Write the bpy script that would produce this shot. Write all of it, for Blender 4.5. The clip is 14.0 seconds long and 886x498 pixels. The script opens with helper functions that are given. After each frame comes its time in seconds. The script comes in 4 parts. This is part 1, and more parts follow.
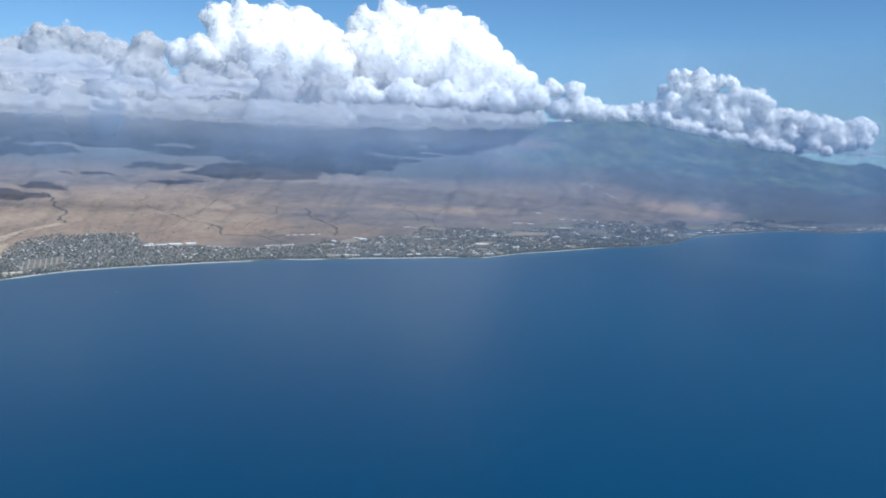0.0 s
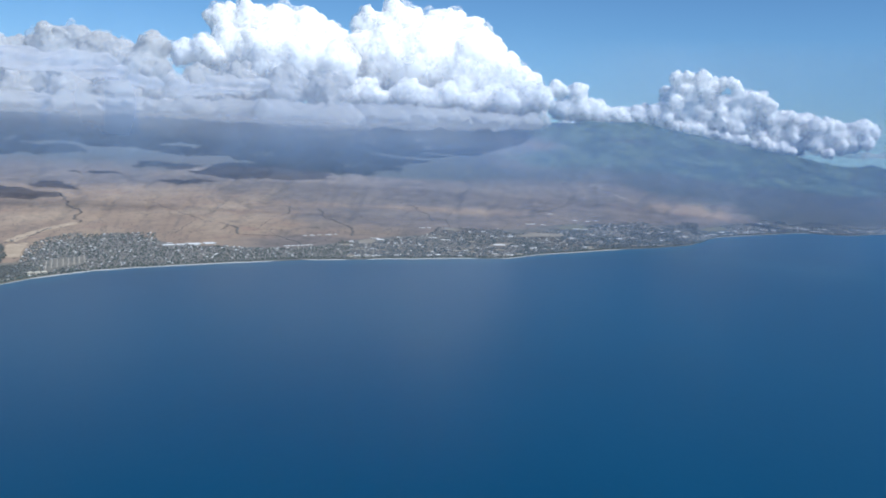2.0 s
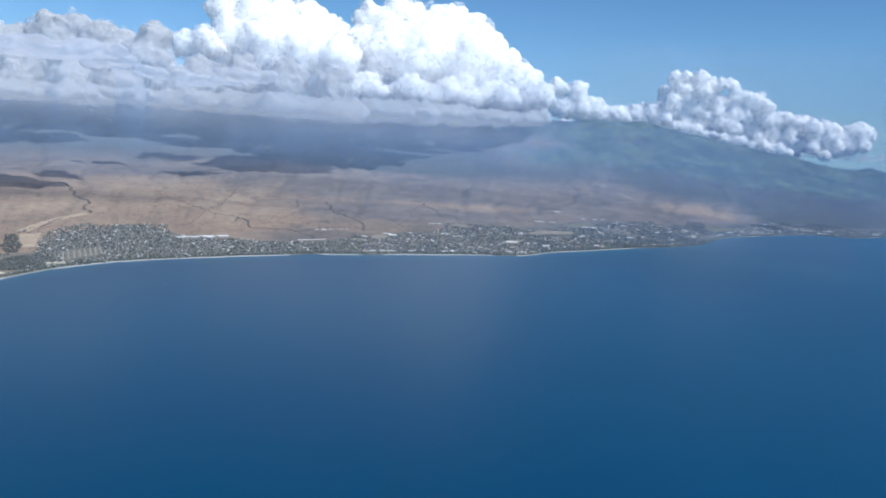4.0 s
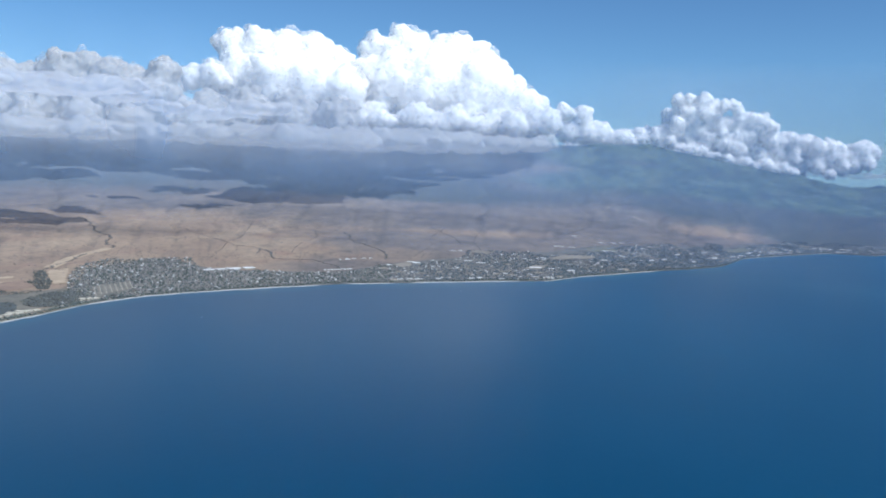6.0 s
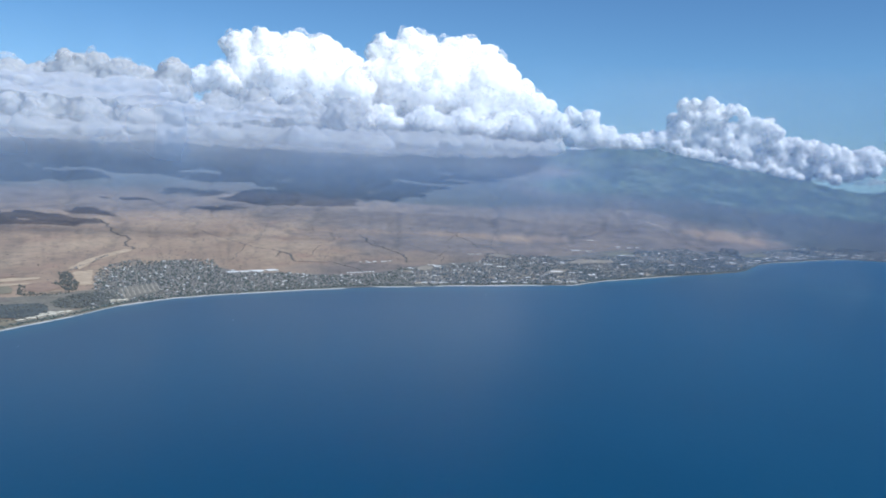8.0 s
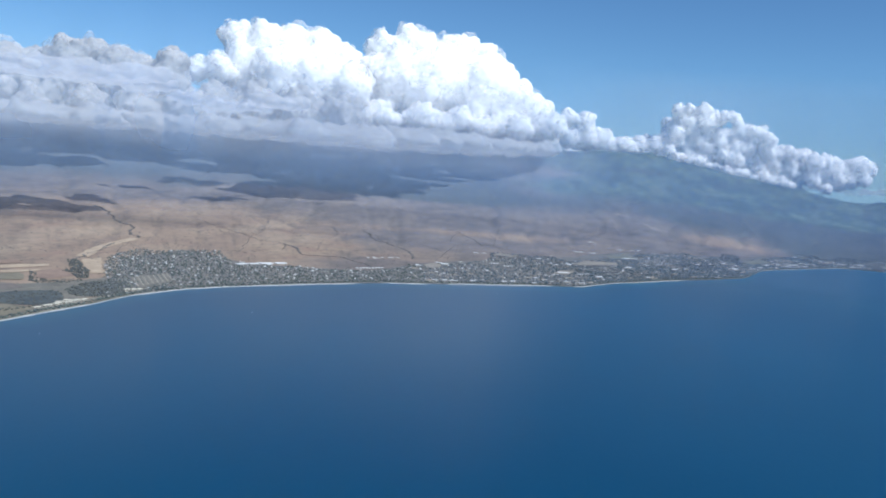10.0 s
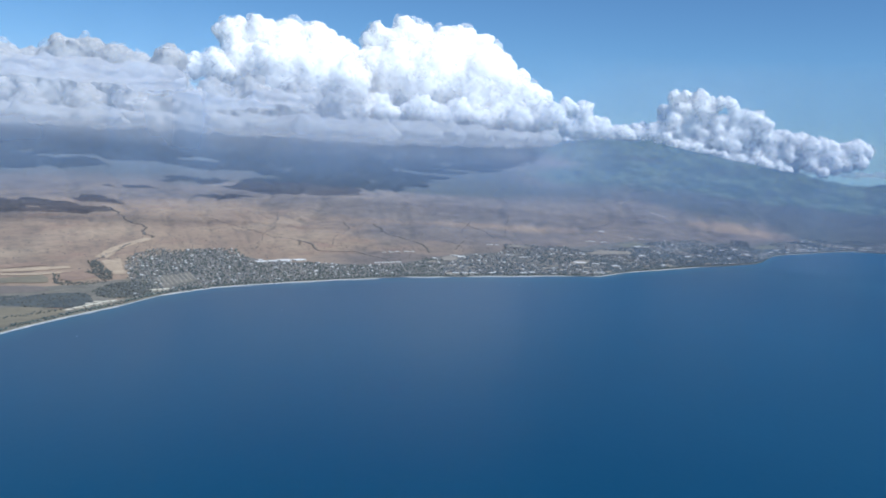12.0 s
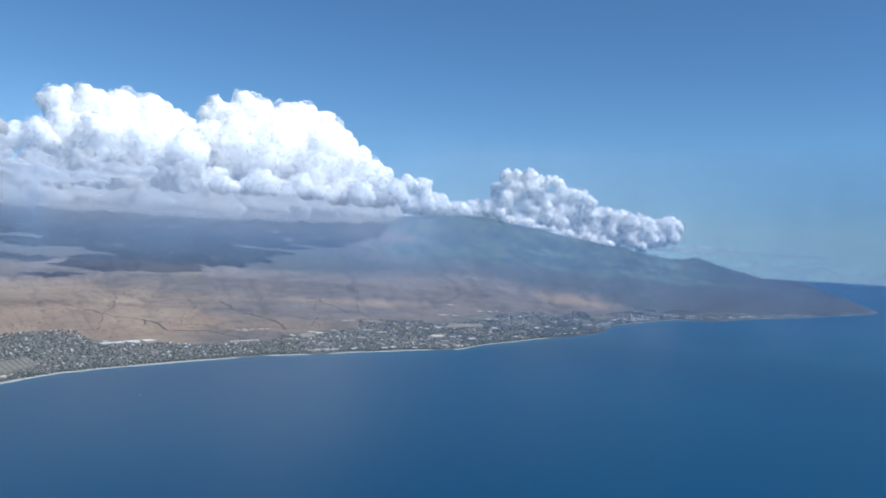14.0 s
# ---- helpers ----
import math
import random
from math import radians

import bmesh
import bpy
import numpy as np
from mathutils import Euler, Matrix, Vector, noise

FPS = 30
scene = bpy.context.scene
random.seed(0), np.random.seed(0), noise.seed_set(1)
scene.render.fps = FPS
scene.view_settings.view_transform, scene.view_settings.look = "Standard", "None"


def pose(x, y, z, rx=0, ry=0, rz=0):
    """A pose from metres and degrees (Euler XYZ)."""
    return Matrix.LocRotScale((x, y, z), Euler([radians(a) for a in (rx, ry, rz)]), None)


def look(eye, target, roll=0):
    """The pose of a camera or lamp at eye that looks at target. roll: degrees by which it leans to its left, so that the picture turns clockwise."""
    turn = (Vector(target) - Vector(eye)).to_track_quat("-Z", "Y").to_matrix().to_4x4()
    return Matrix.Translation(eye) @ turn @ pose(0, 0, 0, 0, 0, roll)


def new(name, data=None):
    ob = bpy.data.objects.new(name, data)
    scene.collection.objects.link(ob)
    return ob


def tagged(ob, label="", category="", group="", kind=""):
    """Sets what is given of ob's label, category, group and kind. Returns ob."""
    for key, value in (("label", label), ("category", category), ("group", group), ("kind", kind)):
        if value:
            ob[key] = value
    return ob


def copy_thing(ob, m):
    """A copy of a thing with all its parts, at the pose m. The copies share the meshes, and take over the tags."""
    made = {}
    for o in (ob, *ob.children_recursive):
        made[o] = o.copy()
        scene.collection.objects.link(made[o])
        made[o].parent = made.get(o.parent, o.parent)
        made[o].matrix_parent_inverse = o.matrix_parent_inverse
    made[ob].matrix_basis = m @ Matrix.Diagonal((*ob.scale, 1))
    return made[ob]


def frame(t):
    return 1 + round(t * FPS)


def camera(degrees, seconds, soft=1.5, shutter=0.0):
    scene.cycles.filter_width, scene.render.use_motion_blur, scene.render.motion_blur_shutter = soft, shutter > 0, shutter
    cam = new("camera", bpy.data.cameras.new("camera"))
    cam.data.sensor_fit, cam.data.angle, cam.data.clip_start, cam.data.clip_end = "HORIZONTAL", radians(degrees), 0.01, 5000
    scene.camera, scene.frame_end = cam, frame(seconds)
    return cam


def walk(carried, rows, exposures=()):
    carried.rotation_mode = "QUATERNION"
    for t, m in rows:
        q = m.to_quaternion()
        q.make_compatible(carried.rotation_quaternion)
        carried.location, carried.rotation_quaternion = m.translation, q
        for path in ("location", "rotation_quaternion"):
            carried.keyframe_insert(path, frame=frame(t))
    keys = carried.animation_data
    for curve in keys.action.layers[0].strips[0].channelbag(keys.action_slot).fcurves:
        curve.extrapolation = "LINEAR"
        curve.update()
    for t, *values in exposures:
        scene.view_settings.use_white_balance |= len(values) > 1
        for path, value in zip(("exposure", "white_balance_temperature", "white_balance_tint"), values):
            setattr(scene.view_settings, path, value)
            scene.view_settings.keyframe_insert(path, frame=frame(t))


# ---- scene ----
# ---- the flight: an airliner on its approach, at one eighth of true scale ----
EXPOSURE, KELVIN, TINT = -0.04, 5450, 6
cam = camera(56.8, 14.0, soft=1.9)
PATH = [
    (0, (-0.00, 0.0, 125.02), (-105.62, 985.44, -8.20), 2.59),
    (0.5, (-6.11, 0.0, 124.66), (-110.07, 985.55, -9.04), 2.15),
    (1, (-12.24, 0.0, 124.31), (-117.16, 985.52, -8.90), 2.03),
    (1.5, (-18.38, 0.0, 123.95), (-121.46, 985.71, -9.27), 2.24),
    (2, (-24.53, 0.0, 123.59), (-126.48, 985.96, -8.62), 2.84),
    (2.5, (-30.70, 0.0, 123.23), (-127.92, 986.77, -6.54), 3.48),
    (2.7, (-33.17, 0.0, 123.09), (-126.90, 987.23, -5.70), 3.96),
    (4.8, (-59.25, 0.0, 121.58), (-143.67, 986.58, -18.18), 3.26),
    (5, (-61.75, 0.0, 121.44), (-153.49, 986.02, -17.63), 2.36),
    (5.5, (-68.00, 0.0, 121.08), (-172.69, 987.76, 5.44), 1.62),
    (6, (-74.27, 0.0, 120.72), (-171.14, 989.84, 16.66), 2.48),
    (6.5, (-80.55, 0.0, 120.36), (-173.81, 990.86, 22.92), 4.51),
    (7, (-86.84, 0.0, 120.00), (-178.73, 990.95, 22.20), 4.60),
    (7.5, (-93.15, 0.0, 119.64), (-185.70, 990.78, 20.67), 4.40),
    (8, (-99.47, 0.0, 119.28), (-196.33, 990.28, 19.44), 2.82),
    (8.2, (-102.00, 0.0, 119.14), (-198.42, 990.25, 18.56), 2.19),
    (10.3, (-128.73, 0.0, 117.63), (-206.84, 991.69, 15.37), 4.86),
    (10.5, (-131.29, 0.0, 117.49), (-208.55, 991.69, 14.63), 4.95),
    (11, (-137.69, 0.0, 117.13), (-211.40, 991.67, 11.48), 4.94),
    (11.5, (-144.11, 0.0, 116.77), (-218.53, 991.35, 8.70), 4.15),
    (12, (-150.54, 0.0, 116.41), (-223.00, 991.20, 5.64), 3.27),
    (12.5, (-156.99, 0.0, 116.05), (-224.11, 991.39, 3.59), 2.69),
    (13, (-163.45, 0.0, 115.69), (-190.98, 993.41, 4.47), 2.86),
    (13.2, (-166.04, 0.0, 115.55), (-132.30, 993.76, 9.27), 3.41),
    (13.5, (-169.92, 0.0, 115.34), (-77.28, 990.66, 15.25), 3.61),
    (13.7, (-172.52, 0.0, 115.19), (-54.05, 989.88, 37.01), 3.74),
    (14, (-176.41, 0.0, 114.98), (-54.94, 992.56, 106.50), 3.20),
]
walk(cam, [(t, look(eye, target, roll)) for t, eye, target, roll in PATH], exposures=[(0.0, EXPOSURE, KELVIN, TINT), (14.0, EXPOSURE, KELVIN, TINT)])

# ---- daylight ----
SUN_AZ, SUN_EL = 125.0, 49.0   # degrees from +y towards +x, and above the horizon
scene.cycles.transparent_max_bounces = 24
world = bpy.data.worlds.new("sky")
scene.world = world
world.use_nodes = True
wn, wl = world.node_tree.nodes, world.node_tree.links
wn.clear()
sky = wn.new("ShaderNodeTexSky")
sky.sky_type, sky.sun_disc = "NISHITA", False
sky.sun_elevation, sky.sun_rotation = radians(SUN_EL), radians(SUN_AZ)
sky.altitude, sky.air_density, sky.dust_density, sky.ozone_density = 1500, 1.0, 0.0, 3.0
coords, split, floor_at, join = wn.new("ShaderNodeTexCoord"), wn.new("ShaderNodeSeparateXYZ"), wn.new("ShaderNodeMath"), wn.new("ShaderNodeCombineXYZ")
floor_at.operation = "MAXIMUM"
floor_at.inputs[1].default_value = 0.03
wl.new(coords.outputs["Generated"], split.inputs[0])
wl.new(split.outputs[0], join.inputs[0])
wl.new(split.outputs[1], join.inputs[1])
wl.new(split.outputs[2], floor_at.inputs[0])
wl.new(floor_at.outputs[0], join.inputs[2])
wl.new(join.outputs[0], sky.inputs[0])
back, wout = wn.new("ShaderNodeBackground"), wn.new("ShaderNodeOutputWorld")
back.inputs[1].default_value = 0.09
tone = wn.new("ShaderNodeMix")
tone.data_type, tone.blend_type = "RGBA", "MULTIPLY"
tone.inputs[0].default_value, tone.inputs[7].default_value = 1.0, (0.85, 0.99, 1.06, 1)
wl.new(sky.outputs[0], tone.inputs[6])
wl.new(tone.outputs[2], back.inputs[0])
wl.new(back.outputs[0], wout.inputs[0])

sun_data = bpy.data.lights.new("sun", "SUN")
sun_data.energy, sun_data.angle, sun_data.color = 5.4, radians(0.5), (1.0, 0.92, 0.82)
sun = new("sun", sun_data)
sun.matrix_world = look((0, 0, 0), (-math.sin(radians(SUN_AZ)) * math.cos(radians(SUN_EL)), -math.cos(radians(SUN_AZ)) * math.cos(radians(SUN_EL)), -math.sin(radians(SUN_EL))))
sun.location = (600, -300, 900)


# ---- materials ----
class Nodes:
    """Short hand for one node material."""

    def __init__(self, name, rough_at=0.9, spec=0.3):
        self.mat = bpy.data.materials.new(name)
        self.mat.use_nodes = True
        self.n, self.l = self.mat.node_tree.nodes, self.mat.node_tree.links
        self.bsdf = self.n["Principled BSDF"]
        self.bsdf.inputs["Roughness"].default_value = rough_at
        self.bsdf.inputs["Specular IOR Level"].default_value = spec
        self.geo = self.n.new("ShaderNodeNewGeometry")

    def link(self, a, b):
        self.l.new(a, b)

    def noise(self, scale, detail=6.0, roughness=0.55, stretch=None, source=None):
        """Noise of the given size in metres, over places in the world."""
        node = self.n.new("ShaderNodeTexNoise")
        node.inputs["Scale"].default_value = 1.0
        node.inputs["Detail"].default_value, node.inputs["Roughness"].default_value = detail, roughness
        m = self.n.new("ShaderNodeMapping")
        sx, sy, sz = stretch or (1, 1, 1)
        m.inputs["Scale"].default_value = (sx / scale, sy / scale, sz / scale)
        self.link(source or self.geo.outputs["Position"], m.inputs[0])
        self.link(m.outputs[0], node.inputs["Vector"])
        return node.outputs[0]

    def ramp(self, fac, *stops):
        node = self.n.new("ShaderNodeValToRGB")
        e = node.color_ramp.elements
        while len(e) < len(stops):
            e.new(0.5)
        for k, (at, col) in enumerate(stops):
            e[k].position = at
            e[k].color = (*col, 1) if isinstance(col, tuple) else (col, col, col, 1)
        self.link(fac, node.inputs[0])
        return node.outputs[0]

    def mix(self, fac, a, b, how="MIX"):
        node = self.n.new("ShaderNodeMix")
        node.data_type, node.blend_type = "RGBA", how
        for socket, value in ((node.inputs[0], fac), (node.inputs[6], a), (node.inputs[7], b)):
            if isinstance(value, (int, float)):
                socket.default_value = value
            elif isinstance(value, tuple):
                socket.default_value = (*value, 1)
            else:
                self.link(value, socket)
        return node.outputs[2]

    def math(self, how, a, b=0.0, clamp=False):
        node = self.n.new("ShaderNodeMath")
        node.operation, node.use_clamp = how, clamp
        for socket, value in ((node.inputs[0], a), (node.inputs[1], b)):
            if isinstance(value, (int, float)):
                socket.default_value = value
            else:
                self.link(value, socket)
        return node.outputs[0]

    def attribute(self, name, channel=None):
        node = self.n.new("ShaderNodeAttribute")
        node.attribute_name = name
        if channel is None:
            return node.outputs["Fac"]
        s = self.n.new("ShaderNodeSeparateColor")
        self.link(node.outputs["Color"], s.inputs[0])
        return s.outputs[channel]

    def random(self):
        return self.n.new("ShaderNodeObjectInfo").outputs["Random"]

    def bump(self, height, distance, strength=1.0):
        node = self.n.new("ShaderNodeBump")
        node.inputs["Distance"].default_value, node.inputs["Strength"].default_value = distance, strength
        self.link(height, node.inputs["Height"])
        self.link(node.outputs[0], self.bsdf.inputs["Normal"])

    def colour(self, socket):
        if isinstance(socket, tuple):
            self.bsdf.inputs["Base Color"].default_value = (*socket, 1)
        else:
            self.link(socket, self.bsdf.inputs["Base Color"])
        return self


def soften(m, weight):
    """Blue sheen at a low angle, in place of haze over ground and leaves."""
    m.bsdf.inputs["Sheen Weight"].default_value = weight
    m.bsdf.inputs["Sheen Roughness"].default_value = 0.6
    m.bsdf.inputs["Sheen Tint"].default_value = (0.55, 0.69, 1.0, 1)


def land_material():
    m = Nodes("dry_slope", 0.95, 0.2)
    big, mid, fine = m.noise(190, 8, 0.6), m.noise(42, 8, 0.6, (1.0, 0.75, 1.0)), m.noise(8, 5, 0.6, (1.0, 0.75, 1.0))
    streak = m.noise(75, 6, 0.6, (1.0, 0.45, 1.0))
    scrub = m.ramp(mid, (0.3, (0.10, 0.088, 0.082)), (0.5, (0.17, 0.143, 0.128)), (0.72, (0.23, 0.19, 0.16)))
    scrub = m.mix(m.ramp(streak, (0.42, 0.0), (0.68, 0.7)), scrub, (0.225, 0.185, 0.15))
    grass = m.ramp(streak, (0.3, (0.23, 0.168, 0.122)), (0.5, (0.29, 0.214, 0.15)), (0.7, (0.345, 0.265, 0.185)))
    grass = m.mix(m.ramp(mid, (0.55, 0.0), (0.68, 0.6)), grass, (0.26, 0.17, 0.125))
    green = m.ramp(m.noise(85, 10, 0.68, (1.0, 0.45, 1.0)), (0.41, (0.05, 0.076, 0.062)), (0.49, (0.086, 0.124, 0.094)), (0.58, (0.148, 0.193, 0.13)))
    wood_and_shade = m.ramp(mid, (0.3, (0.052, 0.062, 0.06)), (0.7, (0.1, 0.102, 0.092)))
    wobble = m.math("MULTIPLY", m.math("SUBTRACT", big, 0.5), 1.1)
    wobble = m.math("ADD", wobble, m.math("MULTIPLY", m.math("SUBTRACT", mid, 0.5), 0.7))

    def share(channel):
        s = m.math("ADD", m.attribute("cover", channel), wobble)
        return m.ramp(s, (0.28, 0.0), (0.78, 1.0))

    col = m.mix(share(0), scrub, grass)
    col = m.mix(share(1), col, green)
    spots = m.math("MULTIPLY", share(1), m.ramp(m.noise(24, 8, 0.72, (1.0, 0.75, 1.0)), (0.5, 0.0), (0.58, 0.85)))
    col = m.mix(spots, col, (0.022, 0.04, 0.036))
    col = m.mix(share(2), col, wood_and_shade)
    grit = m.noise(13, 8, 0.68, (1.0, 0.75, 1.0))
    col = m.mix(0.26, col, m.ramp(grit, (0.3, 0.28), (0.5, 0.5), (0.7, 0.74)), "OVERLAY")
    thicket = m.noise(26, 7, 0.7, (1.0, 0.75, 1.0))
    col = m.mix(m.ramp(thicket, (0.58, 0.0), (0.7, 0.26)), col, (0.09, 0.085, 0.065))
    col = m.mix(m.math("MULTIPLY", m.attribute("brush"), m.ramp(m.noise(30, 5), (0.4, 0.05), (0.62, 0.5))), col, (0.085, 0.08, 0.068))
    col = m.mix(m.ramp(fine, (0.5, 0.0), (0.75, 0.4)), col, (0.06, 0.065, 0.05))
    col = m.mix(m.ramp(m.math("ADD", m.attribute("settled"), m.math("MULTIPLY", m.math("SUBTRACT", mid, 0.5), 0.8)), (0.4, 0.0), (0.6, 0.8)), col, m.ramp(fine, (0.35, (0.085, 0.09, 0.085)), (0.65, (0.18, 0.178, 0.168))))
    m.colour(col)
    # bluish sheen imitates distance haze, stronger where the inland mask is higher
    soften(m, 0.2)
    m.link(m.math("ADD", m.math("MULTIPLY", m.attribute("haze_sheen"), 0.3), 0.05), m.bsdf.inputs["Sheen Weight"])
    m.bump(m.noise(24, 7, 0.6, (0.8, 1.0, 1.0)), 2.2, 0.22)
    return m.mat


def sea_material():
    m = Nodes("sea_water", 0.3, 0.8)
    swell = m.noise(420, 4, 0.5)
    col = m.ramp(swell, (0.3, (0.0012, 0.0365, 0.085)), (0.7, (0.002, 0.05, 0.108)))
    near = m.attribute("shoal")
    col = m.mix(m.ramp(m.math("ADD", near, m.math("MULTIPLY", m.math("SUBTRACT", m.noise(60, 5), 0.5), 0.5)), (0.25, 0.0), (1.0, 0.55)), col, (0.03, 0.105, 0.14))
    m.colour(col)
    m.bsdf.inputs["IOR"].default_value = 1.33
    m.bump(m.noise(6, 5, 0.6, (1.0, 0.6, 1)), 0.25, 0.14)
    return m.mat


def cloud_material(name, tone=0.98, thin=0.0, least=0.0, size=70, glow_share=0.5, torn=None, warm=0.05):
    """Cloud vapour. thin, least: how much shines through its thin and thick parts; torn: the heights between which its base frays out."""
    m = Nodes(name, 1.0, 0.0)
    tint = (tone, tone * (1 - 0.4 * warm), tone * (1 - warm))
    m.colour(tint)
    solid = not thin and torn is None
    m.bsdf.inputs["Subsurface Weight"].default_value = 1.0 if not thin else 0.0
    m.bsdf.inputs["Subsurface Radius"].default_value = (1.0, 1.0, 1.0)
    m.bsdf.inputs["Subsurface Scale"].default_value = 220.0
    if not thin:
        m.bump(m.noise(20, 6, 0.58), 2.5, 0.12)
    if solid:
        return m.mat
    gap, mixer = m.n.new("ShaderNodeBsdfTransparent"), m.n.new("ShaderNodeMixShader")
    open_at = m.ramp(m.noise(size, 6, 0.62), (0.36, thin), (0.62, least))
    if torn:
        split_at = m.n.new("ShaderNodeSeparateXYZ")
        m.link(m.geo.outputs["Position"], split_at.inputs[0])
        height = m.math("ADD", split_at.outputs[2], m.math("MULTIPLY", m.math("SUBTRACT", m.noise(45, 6, 0.65), 0.5), 46.0))
        fray = m.math("DIVIDE", m.math("SUBTRACT", torn[1], height), torn[1] - torn[0])
        open_at = m.math("MAXIMUM", open_at, m.math("MINIMUM", m.math("MAXIMUM", fray, 0.0), 0.97))
    m.link(open_at, mixer.inputs[0])
    body = m.bsdf.outputs[0]
    if thin:
        glow, both = m.n.new("ShaderNodeBsdfTranslucent"), m.n.new("ShaderNodeMixShader")
        glow.inputs[0].default_value = (*tint, 1)
        both.inputs[0].default_value = glow_share
        m.link(body, both.inputs[1])
        m.link(glow.outputs[0], both.inputs[2])
        body = both.outputs[0]
    m.link(body, mixer.inputs[1])
    m.link(gap.outputs[0], mixer.inputs[2])
    m.link(mixer.outputs[0], m.n["Material Output"].inputs[0])
    return m.mat


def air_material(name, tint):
    """Tinted, mostly clear sheet in place of hazy air; how much it covers is given by its thick attribute."""
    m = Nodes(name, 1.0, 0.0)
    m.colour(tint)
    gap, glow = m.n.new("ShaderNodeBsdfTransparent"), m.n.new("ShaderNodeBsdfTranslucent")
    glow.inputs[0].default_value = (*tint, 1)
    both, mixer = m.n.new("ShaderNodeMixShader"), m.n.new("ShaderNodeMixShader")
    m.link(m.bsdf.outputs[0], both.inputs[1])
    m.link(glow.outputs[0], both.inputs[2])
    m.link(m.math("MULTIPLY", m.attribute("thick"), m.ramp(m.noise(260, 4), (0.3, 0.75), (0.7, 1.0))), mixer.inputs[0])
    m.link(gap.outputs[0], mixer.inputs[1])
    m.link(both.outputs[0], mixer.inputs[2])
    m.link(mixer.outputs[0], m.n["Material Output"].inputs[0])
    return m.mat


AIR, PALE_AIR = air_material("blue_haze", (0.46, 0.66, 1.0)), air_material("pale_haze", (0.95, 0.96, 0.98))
LAND, SEA, CLOUD = land_material(), sea_material(), cloud_material("cloud_vapour", 0.995, torn=(205, 262))
# shade of the cloud base is put into the colour by a darker tone
DECK = cloud_material("shaded_cloud_vapour", 0.72, 0.3, 0.18, 150, 0.55, (130, 172))
SOFT = cloud_material("far_cloud_vapour", 0.99)
SKIRT = cloud_material("cloud_skirt", 0.95, 0.5, 0.3, 120, 0.6, (170, 232))
SCRAP = cloud_material("cloud_scrap", 0.98, 0.6, 0.44, 60, 0.75, warm=0.0)
HAZE = cloud_material("thin_haze", 0.97, 0.955, 0.91, 300)
MIST = cloud_material("low_mist", 0.97, 0.88, 0.74, 220)
# HALF: cloud shade painted in, the same vapour in a darker tone
HALF, WISP = cloud_material("shade_grey_vapour", 0.7, 0.26, 0.1, 140, 0.5, (170, 225)), cloud_material("cloud_wisp", 0.98, 1.0, 0.62, 34)


# ---- shape of the land: bearings from a mark under the flight line ----
MARK = (-90.0, 0.0)
COAST = [(-110, 345), (-90, 360), (-74, 376), (-56, 442), (-46, 502), (-38, 566), (-34.5, 603), (-31, 634), (-28, 678), (-24.2, 713), (-17.6, 749), (-12, 785),
         (-6.7, 813), (-2.2, 841), (3.0, 879), (5.3, 937), (7.0, 968), (9.6, 1029), (12.1, 1084), (14.0, 1140), (14.6, 1188), (15.1, 1268), (15.9, 1308), (17.2, 1357), (20.1, 1490),
         (22.8, 1515), (25.5, 1665), (27.8, 1765), (30.3, 1944), (32.0, 2075), (33.2, 2180)]
RIDGE = [(-110, 2500, 20), (-70, 2900, 70), (-45, 3200, 140), (-33, 3230, 172), (-22, 3220, 188), (-10, 3200, 196), (0, 3190, 206), (5.5, 3180, 217), (7.9, 3190, 219),
         (10.5, 3155, 199), (13.2, 3090, 174), (16.1, 3020, 141), (17.7, 2990, 133), (20.5, 2885, 102), (21.6, 2850, 99), (22.5, 2815, 104), (23.4, 2770, 96),
         (25.0, 2705, 76), (26.5, 2600, 62), (28.2, 2500, 57), (29.9, 2380, 46), (31.2, 2290, 31), (32.4, 2230, 14), (33.2, 2200, 3)]


def hashed(ix, iy, seed):
    h = (ix * 374761393 + iy * 668265263 + seed * 974634151) & 0x7FFFFFFF
    h = ((h ^ (h >> 13)) * 1274126177) & 0x7FFFFFFF
    return ((h ^ (h >> 16)) & 0xFFFF) / 65535.0


def grain(x, y, seed=0):
    """Smooth value noise, 0 to 1, one bump a unit."""
    x, y = np.asarray(x, float), np.asarray(y, float)
    ix, iy = np.floor(x).astype(np.int64), np.floor(y).astype(np.int64)
    u, v = x - ix, y - iy
    u, v = u * u * (3 - 2 * u), v * v * (3 - 2 * v)
    a, b = hashed(ix, iy, seed), hashed(ix + 1, iy, seed)
    c, d = hashed(ix, iy + 1, seed), hashed(ix + 1, iy + 1, seed)
    return (a * (1 - u) + b * u) * (1 - v) + (c * (1 - u) + d * u) * v


def rough(x, y, seed=0, octaves=4):
    out, size, total = 0.0, 1.0, 0.0
    for k in range(octaves):
        out = out + size * grain(np.asarray(x) * 2**k, np.asarray(y) * 2**k, seed + 7 * k)
        total += size
        size *= 0.5
    return out / total


def smooth_table(table, column):
    """A fine, softened table over bearing for one column of control points."""
    th = np.arange(-110.0, 33.3, 0.1)
    raw = np.interp(th, [row[0] for row in table], [row[column] for row in table])
    k = np.ones(7) / 7
    return th, np.convolve(np.pad(raw, 3, "edge"), k, "valid")


TH, COAST_R = smooth_table(COAST, 1)
_, RIDGE_R = smooth_table(RIDGE, 1)
_, RIDGE_Z = smooth_table(RIDGE, 2)


def coast_r(th):
    r = np.interp(th, TH, COAST_R)
    return r + 5 * (rough(np.asarray(th) * 0.55, 0 * np.asarray(th), 3, 3) - 0.5)


